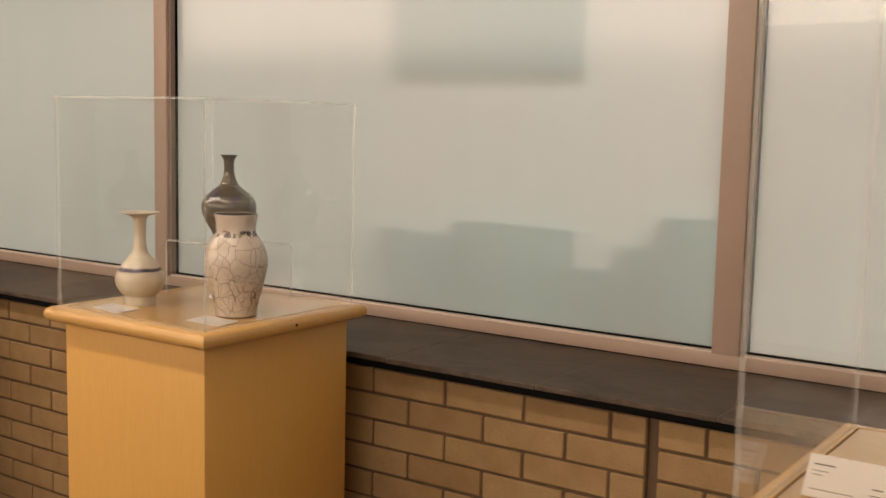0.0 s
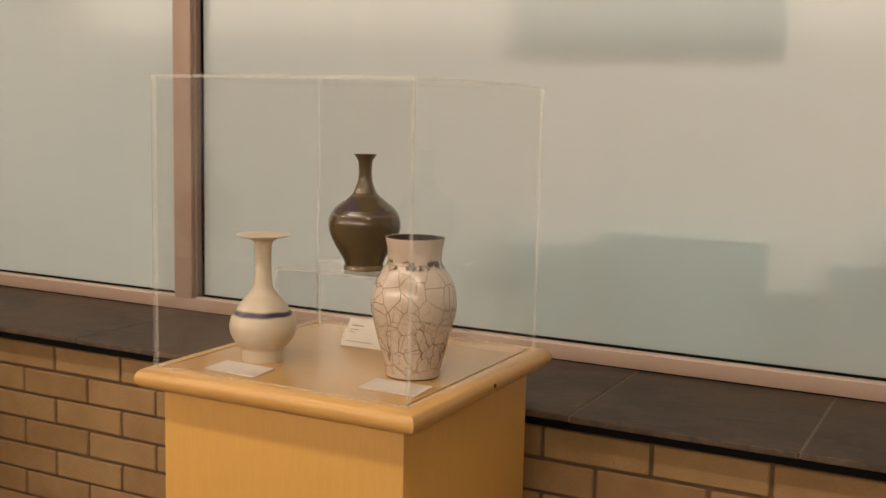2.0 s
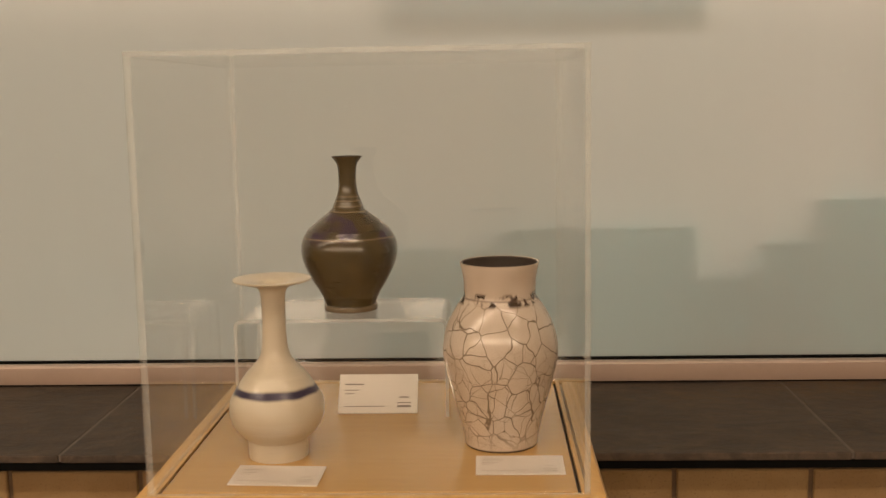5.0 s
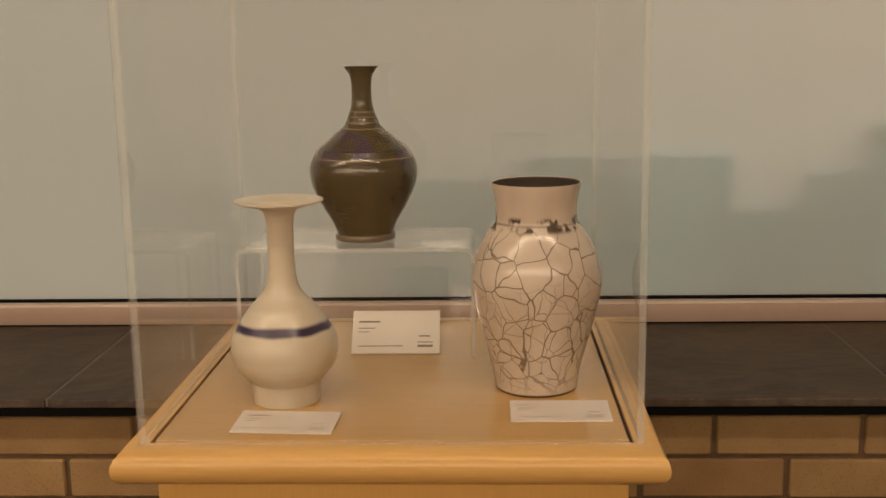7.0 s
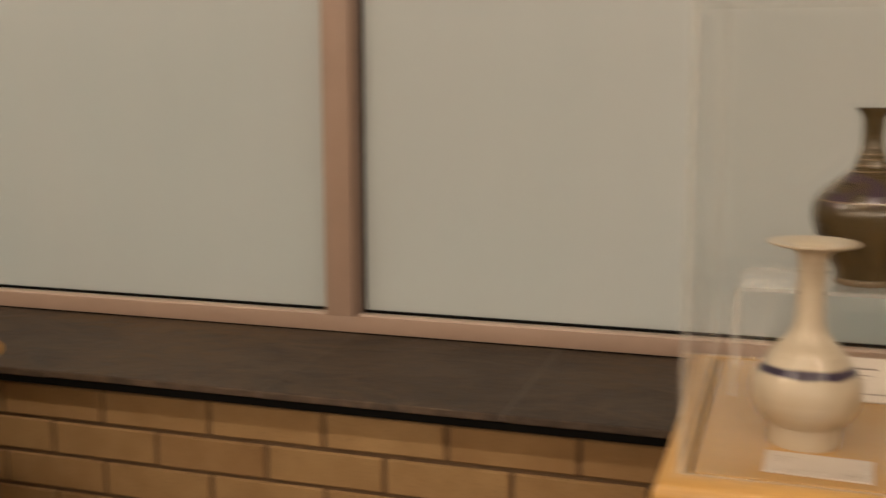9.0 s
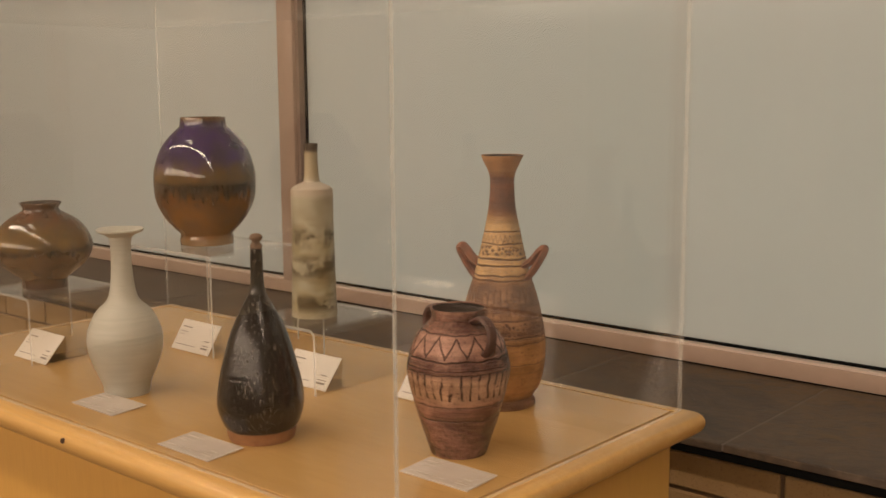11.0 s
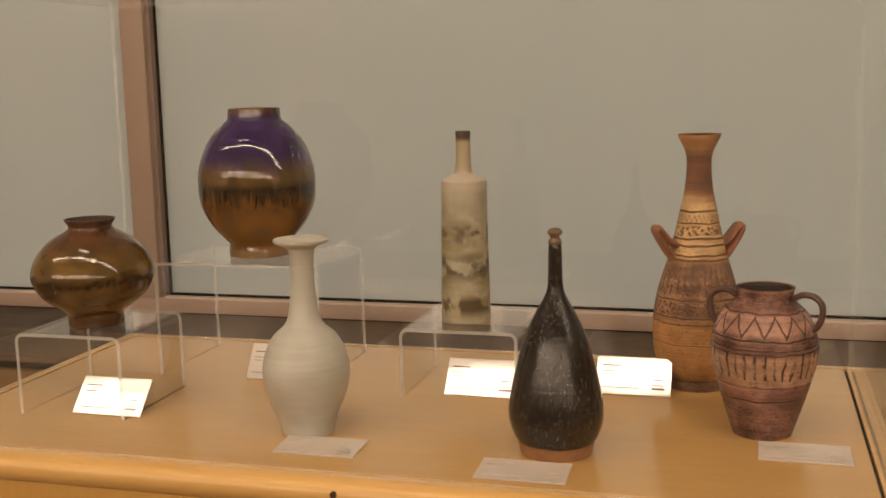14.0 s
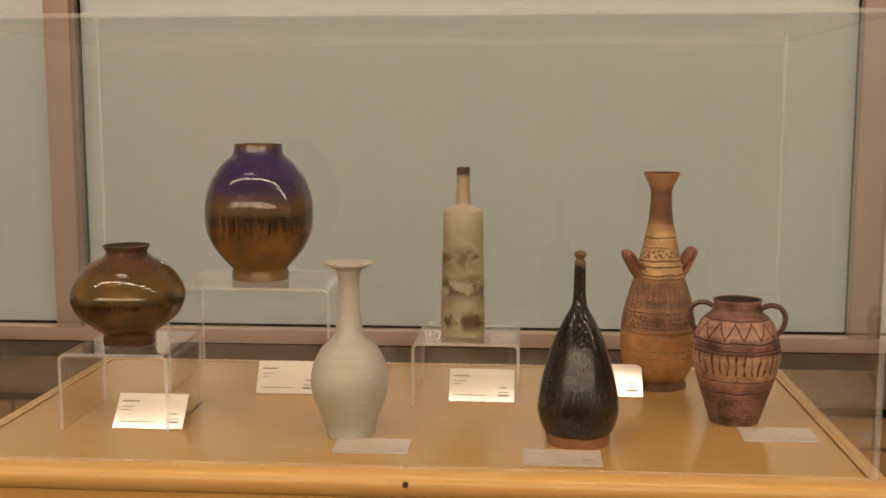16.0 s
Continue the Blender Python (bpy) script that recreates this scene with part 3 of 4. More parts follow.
def glaze_crackle():
    m = Nodes("crackle_raku_glaze")
    v = m.coords((1, 1, 0.85))
    z = m.axis(m.coords(), 2)
    wob = m.add("ShaderNodeVectorMath")
    wob.operation = "ADD"
    nz = m.add("ShaderNodeTexNoise", Scale=26.0, Detail=2.0)
    m.link(v, nz.inputs["Vector"])
    sc = m.add("ShaderNodeVectorMath")
    sc.operation = "SCALE"
    sc.inputs["Scale"].default_value = 0.022
    m.link(nz.outputs["Color"], sc.inputs[0])
    m.link(v, wob.inputs[0])
    m.link(sc.outputs[0], wob.inputs[1])

    def cracks(scale, width):
        vo = m.add("ShaderNodeTexVoronoi", Scale=scale)
        vo.feature = "DISTANCE_TO_EDGE"
        m.link(wob.outputs[0], vo.inputs["Vector"])
        r = m.add("ShaderNodeMapRange")
        r.inputs[1].default_value, r.inputs[2].default_value = width * 0.35, width
        r.inputs[3].default_value, r.inputs[4].default_value = 1.0, 0.0
        m.link(vo.outputs["Distance"], r.inputs[0])
        return r.outputs[0]

    big, small = cracks(36, 0.026), cracks(58, 0.024)
    fade = m.band(z, 0.012, 0.178, 0.014)
    patch = m.math("MULTIPLY", m.band(z, -0.1, 0.115, 0.03), m.ramp(m.noise(v, 11, 2), (0.29, (0, 0, 0)), (0.40, (1, 1, 1))))
    line = m.math("MULTIPLY", m.math("MAXIMUM", big, m.math("MULTIPLY", small, patch)), fade)
    cloud = m.noise(v, 17, 4)
    col = m.ramp(cloud, (0.32, (0.47, 0.385, 0.305)), (0.68, (0.60, 0.515, 0.43)))
    col = m.mix(m.math("MULTIPLY", line, 0.80), col, (0.10, 0.066, 0.034))
    marks = m.math("MULTIPLY", m.band(z, 0.176, 0.190, 0.002), m.ramp(m.noise(m.coords((1, 1, 0.6)), 60, 2), (0.50, (0, 0, 0)), (0.56, (1, 1, 1))))
    col = m.mix(marks, col, (0.045, 0.025, 0.015))
    ring = m.math("MULTIPLY", m.band(z, 0.1815, 0.1835, 0.0008), 0.55)
    col = m.mix(ring, col, (0.09, 0.05, 0.03))
    foot = m.band(z, -0.01, 0.0025, 0.001)
    col = m.mix(foot, col, (0.06, 0.035, 0.02))
    m.bump(line, -0.15, 0.0008)
    return m.finish(col, 0.22, 0, 0.5, 0.4)


def glaze_brown(name, low, mid, high, meet, fade, drips, rough=0.12, foot=None, tops=None, top_z=1.0, foot_tint=(0.21, 0.13, 0.06), relief=0.07):
    """A dripping glaze: low below meet, mid above it, high above fade, dark runs hanging down through drips (from, to)."""
    m = Nodes(name)
    v = m.coords()
    z = m.axis(v, 2)
    runs = m.noise(m.coords((1, 1, 0.06)), 205, 2, 0.5)
    cloud = m.noise(v, 34, 5)
    speck = m.noise(m.coords((1, 1, 0.22)), 210, 3, 0.6)
    zz = m.math("ADD", z, m.math("MULTIPLY", m.math("SUBTRACT", cloud, 0.5), 0.034))
    zz = m.math("ADD", zz, m.math("MULTIPLY", m.math("SUBTRACT", runs, 0.5), 0.055))
    col = m.mix(m.band(zz, meet, 9.0, 0.006), low, mid)
    col = m.mix(m.band(zz, fade, 9.0, 0.013), col, high)
    if tops:
        col = m.mix(m.band(z, top_z, 9.0, 0.004), col, tops)
    lo, hi = drips
    thr = m.add("ShaderNodeMapRange")
    thr.inputs[1].default_value, thr.inputs[2].default_value = lo, hi
    thr.inputs[3].default_value, thr.inputs[4].default_value = 0.585, 0.31
    m.link(z, thr.inputs[0])
    over = m.math("SUBTRACT", m.math("ADD", m.math("MULTIPLY", runs, 0.75), m.math("MULTIPLY", cloud, 0.25)), thr.outputs[0])
    mask = m.math("MULTIPLY", m.ramp(over, (0.0, (0, 0, 0)), (0.05, (1, 1, 1))), m.band(z, lo, hi, 0.006))
    col = m.mix(m.math("MULTIPLY", mask, 0.85), col, (0.014, 0.008, 0.005))
    col = m.mix(m.math("MULTIPLY", m.band(z, lo, 9.0, 0.01), 0.8), col, m.mix(1.0, col, m.ramp(speck, (0.34, (0.38, 0.34, 0.3)), (0.66, (1.5, 1.36, 1.12))), "MULTIPLY"))
    col = m.mix(0.8, col, m.mix(1.0, col, m.ramp(cloud, (0.34, (0.45, 0.42, 0.42)), (0.66, (1.5, 1.4, 1.25))), "MULTIPLY"))
    if foot:
        col = m.mix(m.band(z, -0.01, foot, 0.001), col, foot_tint)
    dimple = m.noise(m.coords((1, 1, 0.45)), 95, 2, 0.5)
    m.bump(m.math("ADD", m.math("ADD", runs, m.math("MULTIPLY", dimple, 1.4)), m.noise(m.coords((3, 3, 120)), 2.0, 2)), relief, 0.0013)
    return m.finish(col, rough, 0, 0.6, 0.0)


def glaze_bottle():
    m = Nodes("olive_brown_glaze")
    v = m.coords()
    z = m.axis(v, 2)
    cloud = m.noise(v, 24, 5)
    rings = m.noise(m.coords((2, 2, 230)), 2.0, 3)
    col = m.ramp(m.math("ADD", m.math("MULTIPLY", cloud, 0.6), m.math("MULTIPLY", rings, 0.4)), (0.36, (0.030, 0.021, 0.008)), (0.62, (0.080, 0.058, 0.023)))
    violet = m.math("MULTIPLY", m.band(z, 0.098, 0.134, 0.006), m.ramp(m.noise(m.coords((1, 1, 0.4)), 34, 2), (0.50, (0, 0, 0)), (0.62, (0.65, 0.65, 0.65))))
    col = m.mix(violet, col, (0.055, 0.035, 0.085))
    groove = m.band(z, 0.1005, 0.1020, 0.0005)
    for lo, hi in ((0.1345, 0.1360), (0.1415, 0.1430), (0.1485, 0.1498), (0.1545, 0.1560), (0.163, 0.1638), (0.1755, 0.1763)):
        groove = m.math("MAXIMUM", groove, m.band(z, lo, hi, 0.0004))
    col = m.mix(m.math("MULTIPLY", groove, 0.8), col, (0.24, 0.185, 0.11))
    foot = m.band(z, -0.01, 0.0075, 0.0008)
    col = m.mix(foot, col, (0.13, 0.095, 0.055))
    m.bump(m.math("ADD", rings, m.math("MULTIPLY", groove, 2.0)), 0.25, 0.001)
    return m.finish(col, 0.2, 0, 0.5, 0.5)


def glaze_cylinder():
    m = Nodes("pale_brushed_glaze")
    v = m.coords()
    z = m.axis(v, 2)
    cloud = m.noise(v, 26, 4)
    col = m.ramp(cloud, (0.33, (0.29, 0.265, 0.185)), (0.66, (0.42, 0.39, 0.295)))
    yellow = m.math("MULTIPLY", m.band(z, 0.01, 0.115, 0.012), m.ramp(m.noise(v, 18, 2), (0.42, (0, 0, 0)), (0.6, (0.8, 0.8, 0.8))))
    col = m.mix(yellow, col, (0.33, 0.27, 0.125))
    smear = m.ramp(m.noise(m.coords((0.7, 0.7, 1.5)), 26, 3), (0.48, (0, 0, 0)), (0.62, (0.7, 0.7, 0.7)))
    col = m.mix(m.math("MULTIPLY", smear, m.band(z, 0.0, 0.15, 0.02)), col, (0.17, 0.135, 0.065))
    col = m.mix(m.math("MULTIPLY", m.band(z, 0.181, 0.206, 0.004), 0.8), col, (0.44, 0.38, 0.31))
    rows = m.math("MAXIMUM", m.band(z, 0.108, 0.132, 0.008), m.math("MAXIMUM", m.band(z, 0.060, 0.090, 0.008), m.band(z, 0.010, 0.034, 0.006)))
    strokes = m.ramp(m.noise(m.coords((0.95, 0.95, 0.85)), 40, 3, 0.6), (0.47, (0, 0, 0)), (0.55, (1, 1, 1)))
    col = m.mix(m.math("MULTIPLY", m.math("MULTIPLY", rows, strokes), 0.9), col, (0.060, 0.042, 0.016))
    neck = m.band(z, 0.205, 0.3, 0.006)
    col = m.mix(m.math("MULTIPLY", neck, 0.6), col, (0.33, 0.25, 0.14))
    col = m.mix(m.band(z, 0.247, 0.3, 0.003), col, (0.055, 0.035, 0.02))
    m.bump(m.noise(m.coords((3, 3, 90)), 3.0, 3), 0.2, 0.001)
    return m.finish(col, 0.45, 0, 0.5, 0.1)


def glaze_dark():
    m = Nodes("black_tenmoku_glaze")
    v = m.coords()
    z = m.axis(v, 2)
    fl = m.noise(m.coords((1, 1, 0.28)), 420, 2, 0.6)
    rings = m.noise(m.coords((3, 3, 200)), 2.2, 3)
    area = m.ramp(m.math("ADD", m.noise(v, 14, 3), 0.0), (0.36, (0.35, 0.35, 0.35)), (0.62, (1, 1, 1)))
    body = m.band(z, 0.0, 0.24, 0.06)
    spots = m.math("MULTIPLY", m.math("MULTIPLY", m.ramp(fl, (0.60, (0, 0, 0)), (0.67, (1, 1, 1))), area), body)
    col = m.ramp(m.noise(v, 40, 4), (0.35, (0.004, 0.003, 0.0028)), (0.7, (0.012, 0.008, 0.006)))
    col = m.mix(m.math("MULTIPLY", spots, 0.6), col, (0.21, 0.175, 0.125))
    wav = m.math("ADD", z, m.math("MULTIPLY", m.math("SUBTRACT", m.noise(v, 30, 2), 0.5), 0.006))
    foot = m.band(wav, -0.02, 0.0155, 0.0016)
    col = m.mix(foot, col, m.ramp(m.noise(v, 60, 3), (0.3, (0.24, 0.105, 0.04)), (0.7, (0.33, 0.16, 0.065))))
    rough = m.mix(foot, (0.15, 0.15, 0.15), (0.75, 0.75, 0.75))
    m.bump(m.math("ADD", fl, m.math("MULTIPLY", rings, 1.9)), 0.17, 0.0012)
    return m.finish(col, rough, 0, 0.6, 0.0)


def carved_clay(name, light, dark, stain, bands, zig, rough=0.6, zones=()):
    """Carved terracotta: dark stain in rings, hatching and zigzags; bands are (low, high, kind)."""
    m = Nodes(name)
    v = m.coords()
    wave = m.math("MULTIPLY", m.math("SUBTRACT", m.noise(v, 55, 3), 0.5), 0.0065)
    z = m.math("ADD", m.axis(v, 2), wave)
    x, y = m.axis(v, 0), m.axis(v, 1)
    ang = m.math("ADD", m.math("ARCTAN2", y, x), m.math("MULTIPLY", wave, 14.0))
    rings = m.noise(m.coords((16, 16, 210)), 2.0, 4, 0.65)
    broad = m.noise(m.coords((3, 3, 60)), 2.0, 3, 0.6)
    cloud = m.noise(v, 28, 4)
    grain = m.noise(v, 260, 3)
    mixed = m.math("ADD", m.math("MULTIPLY", cloud, 0.52), m.math("ADD", m.math("MULTIPLY", rings, 0.14), m.math("MULTIPLY", broad, 0.34)))
    col = m.ramp(mixed, (0.40, dark), (0.58, light))
    for lo, hi, tint in zones:
        near = m.ramp(mixed, (0.40, tuple(c * 0.55 for c in tint)), (0.58, tint))
        col = m.mix(m.math("MULTIPLY", m.band(z, lo, hi, 0.006), 0.85), col, near)
    lines = None
    for lo, hi, kind in bands:
        b = m.band(z, lo, hi, 0.0008)
        if kind == "ring":
            f = m.math("MULTIPLY", b, 1.0)
        elif kind == "hatch":
            s = m.math("SINE", m.math("MULTIPLY", m.math("ADD", ang, m.math("MULTIPLY", cloud, 0.16)), 34.0))
            torn = m.ramp(m.noise(m.coords((1, 1, 0.5)), 120, 3, 0.6), (0.36, (0.1, 0.1, 0.1)), (0.52, (1, 1, 1)))
            f = m.math("MULTIPLY", m.math("MULTIPLY", b, torn), m.ramp(s, (0.45, (0, 0, 0)), (0.95, (1, 1, 1))))
        elif kind == "stain":
            f = m.math("MULTIPLY", m.band(z, lo, hi, 0.012), m.ramp(m.math("ADD", m.math("MULTIPLY", grain, 0.35), m.math("MULTIPLY", mixed, 0.65)), (0.40, (0.95, 0.95, 0.95)), (0.58, (0.12, 0.12, 0.12))))
        elif kind == "dots":
            vo = m.add("ShaderNodeTexVoronoi", Scale=205.0)
            m.link(v, vo.inputs["Vector"])
            f = m.math("MULTIPLY", b, m.ramp(vo.outputs["Distance"], (0.3, (0.9, 0.9, 0.9)), (0.6, (0, 0, 0))))
        else:
            saw = m.math("PINGPONG", m.math("MULTIPLY", ang, zig), 1.0)
            want = m.math("ADD", m.math("MULTIPLY", saw, hi - lo), lo)
            near = m.math("ABSOLUTE", m.math("SUBTRACT", z, want))
            near = m.math("LESS_THAN", near, (hi - lo) * 0.11)
            f = m.math("MULTIPLY", near, 0.9)
        lines = f if lines is None else m.math("MAXIMUM", lines, f)
    col = m.mix(m.math("MULTIPLY", lines, 0.9), col, stain)
    col = m.mix(m.ramp(grain, (0.58, (0, 0, 0)), (0.72, (0.7, 0.7, 0.7))), col, stain)
    height = m.math("SUBTRACT", m.math("MULTIPLY", rings, 0.9), lines)
    m.bump(height, 0.85, 0.0024)
    return m.finish(col, rough, 0, 0.45, 0.05)


# near-black colour carries the shade of a deep mouth; the throats are shallow
INSIDE = plain("dark_shaded_inside", (0.022, 0.014, 0.010), 0.8, 0.2, 30, 0.2)


# ---- vases ----
def vessel(name, x, y, z, points, glaze, label, category="vase", wobble=0.006, seed=0.0, turn=0.0, segments=72, dark_mouth=True):
    bm = bmesh.new()
    lathe(bm, points, segments, wobble, seed, inner=dark_mouth)
    ob = new(name, mesh_of(name, bm, glaze, INSIDE, smooth=True))
    ob.matrix_world = pose(x, y, z, 0, 0, turn)
    return tagged(ob, label, category, "ceramic vessels")


def pot(points, lip=0.0028, throat=0.5, wide=False):
    """Closes a profile over its rim and down into the throat."""
    r, z = points[-1]
    down = [(r - lip * 1.25, z - 0.010), (r * throat, z - 0.045)] if wide else [(r * 0.62, z - 0.010), (r * 0.42, z - 0.026)]
    return [*points, (r - lip * 0.25, z + lip * 0.35), (r - lip * 0.8, z + lip * 0.30), (r - lip, z - lip * 0.5), *down]


E1 = 0.0006
vessel("trumpet_vase", -1.980, 1.806, TOP1 + E1,
                 [(0.0345, 0), (0.0352, 0.002), (0.0354, 0.0195), (0.0356, 0.0215), (0.0356, 0.0215), (0.0445, 0.030), (0.0525, 0.042), (0.0562, 0.058), (0.0535, 0.0725),
                  (0.0463, 0.084), (0.035, 0.101), (0.0225, 0.1145), (0.0165, 0.126), (0.0140, 0.148), (0.0138, 0.172), (0.0150, 0.197), (0.021, 0.2045), (0.0355, 0.2085), (0.0448, 0.2112),
                  (0.0455, 0.2125), (0.0445, 0.2135), (0.034, 0.2125), (0.018, 0.208), (0.0105, 0.198)],
                 glaze_cream("ivory_glaze", (0.60, 0.54, 0.43), (0.52, 0.45, 0.335), (0.0790, 0.0868)),
                 "ivory glazed vase with flared rim and dark blue band", seed=1, dark_mouth=False)
crackle = vessel("crackle_vase", -1.714, 1.848, TOP1 + E1,
                 pot([(0.0430, 0), (0.0440, 0.003), (0.0448, 0.0095), (0.0490, 0.0286), (0.0558, 0.054), (0.0625, 0.0795), (0.0688, 0.108), (0.0690, 0.127), (0.0640, 0.149), (0.0515, 0.172),
                      (0.0442, 0.182), (0.0430, 0.188), (0.0436, 0.204), (0.0474, 0.2225)], throat=0.8, wide=True),
                 glaze_crackle(), "glossy cream vase with dark crackle lines and brown neck marks", seed=2, wobble=0.01)
bottle = vessel("brown_bottle", -1.916, 2.024, 1.164 + E1,
                pot([(0.0360, 0), (0.0370, 0.001), (0.0370, 0.0065), (0.0348, 0.0085), (0.0348, 0.0085), (0.0400, 0.022), (0.0530, 0.044), (0.0630, 0.066), (0.0657, 0.0836), (0.0632, 0.097), (0.0558, 0.110),
                     (0.0560, 0.1105), (0.041, 0.123), (0.0262, 0.1345), (0.0205, 0.1405), (0.0203, 0.143), (0.0178, 0.1475), (0.0172, 0.150), (0.0145, 0.157), (0.0124, 0.166), (0.0121, 0.186), (0.0140, 0.199), (0.0205, 0.2078)], 0.002, 0.4),
                glaze_bottle(), "olive brown glazed bottle with ringed narrow neck", "bottle", seed=3)

squat = vessel("squat_jar", -4.207, 1.638, 1.1135 + E1,
               pot([(0.0365, 0), (0.0370, 0.002), (0.0365, 0.012), (0.0382, 0.0165), (0.0520, 0.027), (0.0690, 0.0415), (0.0793, 0.061), (0.0803, 0.075), (0.0722, 0.0945), (0.0550, 0.114), (0.0330, 0.127), (0.0288, 0.131), (0.0290, 0.135), (0.0337, 0.1415)], 0.003, 0.6),
               glaze_brown("squat_jar_glaze", (0.072, 0.038, 0.013), (0.120, 0.080, 0.024), (0.088, 0.040, 0.022), 0.062, 0.108, (0.054, 0.070), foot=0.010, relief=0.13, rough=0.08, foot_tint=(0.062, 0.026, 0.012)),
               "squat glossy brown jar with olive drips", "jar", seed=4)
blue = vessel("blue_jar", -4.071, 1.873, 1.173 + E1,
              pot([(0.0455, 0), (0.0462, 0.002), (0.0460, 0.013), (0.0447, 0.018), (0.0560, 0.030), (0.0720, 0.050), (0.0845, 0.077), (0.0875, 0.105), (0.0855, 0.132), (0.0742, 0.165), (0.0585, 0.187), (0.0430, 0.2015), (0.0398, 0.2055), (0.0384, 0.2185)], 0.004, 0.7, wide=True),
              glaze_brown("blue_jar_glaze", (0.150, 0.072, 0.016), (0.110, 0.075, 0.030), (0.034, 0.020, 0.115), 0.098, 0.138, (0.066, 0.112), rough=0.07, foot=0.012, tops=(0.10, 0.058, 0.032), top_z=0.2125),
              "glossy ovoid jar, violet blue over amber brown drips", "jar", seed=5)
white = vessel("white_vase", -3.876, 1.575, TOP2 + E1,
               [(0.0315, 0), (0.0322, 0.002), (0.0337, 0.013), (0.0365, 0.022), (0.0442, 0.0396), (0.0514, 0.0616), (0.0532, 0.0836), (0.0476, 0.1056), (0.0380, 0.123), (0.0240, 0.1364), (0.0177, 0.154), (0.0145, 0.190),
                (0.0152, 0.224), (0.0200, 0.2315), (0.0315, 0.2365), (0.0333, 0.239), (0.0325, 0.2412), (0.0230, 0.2395), (0.0110, 0.230)],
               glaze_cream("celadon_white_glaze", (0.47, 0.465, 0.41), (0.385, 0.375, 0.32)), "matt pale celadon vase with flat flared rim", seed=6, wobble=0.008, dark_mouth=False)
cylinder = vessel("cylinder_bottle", -3.735, 1.817, 1.100 + E1,
                  pot([(0.0340, 0), (0.0345, 0.002), (0.0332, 0.060), (0.0322, 0.100), (0.0315, 0.184), (0.0310, 0.1895), (0.0265, 0.1950), (0.0150, 0.2005), (0.0118, 0.206), (0.0099, 0.235), (0.0104, 0.2575)], 0.002, 0.4),
                  glaze_cylinder(), "pale cylinder bottle with brown brush marks", "bottle", seed=7, wobble=0.02)
dark = vessel("dark_bottle", -3.565, 1.568, TOP2 + E1,
              [(0.0410, 0.0), (0.0418, 0.0019), (0.0438, 0.0135), (0.0478, 0.0202), (0.0537, 0.0375), (0.0546, 0.0553), (0.0502, 0.0817), (0.0434, 0.1083), (0.0357, 0.1345), (0.0236, 0.1614), (0.0122, 0.1826), (0.0087, 0.1967), (0.0074, 0.2393), (0.0060, 0.2407), (0.004, 0.2407)],
              glaze_dark(), "black speckled bottle with an unglazed orange foot", "bottle", seed=8, wobble=0.01, dark_mouth=False)
bm = bmesh.new()
lathe(bm, [(0.0050, 0.2407), (0.0074, 0.2422), (0.0076, 0.2455), (0.0052, 0.2484), (0.0050, 0.2503), (0.0080, 0.2537), (0.0082, 0.2564), (0.0050, 0.2597), (0.0010, 0.2602)], 32)
part("stopper", bm, plain("brown_stopper", (0.13, 0.075, 0.04), 0.5), dark, "small brown knobbed stopper", smooth=True)

CLAY_TALL = carved_clay("carved_ochre_clay", (0.44, 0.235, 0.085), (0.26, 0.115, 0.04), (0.075, 0.034, 0.022),
                        [(0.1965, 0.199, "ring"), (0.206, 0.2085, "ring"), (0.2115, 0.224, "dots"), (0.2265, 0.2280, "ring"), (0.2295, 0.2395, "zig"), (0.2425, 0.244, "ring"), (0.266, 0.324, "stain"),
                         (0.184, 0.186, "ring"), (0.178, 0.180, "ring"), (0.132, 0.176, "hatch"), (0.136, 0.172, "dots"), (0.120, 0.178, "stain"), (0.126, 0.128, "ring"), (0.106, 0.124, "dots"), (0.100, 0.126, "stain"), (0.102, 0.104, "ring"), (0.094, 0.0955, "ring"), (0.066, 0.0668, "ring"), (-0.01, 0.022, "stain")], 8.0,
                        zones=[(0.182, 0.262, (0.64, 0.42, 0.20)), (0.268, 0.322, (0.24, 0.090, 0.048)), (0.322, 0.35, (0.48, 0.25, 0.10)), (0.100, 0.178, (0.46, 0.26, 0.145)), (0.014, 0.096, (0.50, 0.25, 0.085)), (0.0, 0.014, (0.24, 0.115, 0.06))])
CLAY_LUG = plain("red_brown_clay", (0.25, 0.105, 0.055), 0.5, 0.6, 70, 0.8)
tall = vessel("tall_amphora", -3.423, 1.882, TOP2 + E1,
              pot([(0.0455, 0), (0.0465, 0.002), (0.0455, 0.009), (0.0425, 0.0125), (0.0425, 0.0125), (0.0520, 0.027), (0.0580, 0.048), (0.0604, 0.075), (0.0590, 0.102), (0.0546, 0.129), (0.0475, 0.156), (0.0385, 0.183), (0.0320, 0.210), (0.0250, 0.242), (0.0186, 0.275),
                   (0.0165, 0.307), (0.0185, 0.323), (0.0285, 0.3445)], 0.003, 0.5),
              CLAY_TALL, "tall carved terracotta amphora with flared lip", "amphora", seed=9, wobble=0.012, turn=22)
for side in (0, 180):
    bm = bmesh.new()
    strap(bm, [(0.033, 0, 0.176), (0.043, 0, 0.188), (0.0525, 0, 0.203), (0.0595, 0, 0.2165), (0.0575, 0, 0.2205), (0.0505, 0, 0.2135), (0.0425, 0, 0.2035), (0.031, 0, 0.196)], 0.029, 0.0105, 1.15)
    bm.transform(pose(0, 0, 0, 0, 0, side))
    part("lug", bm, CLAY_LUG, tall, "folded clay lug", smooth=True)

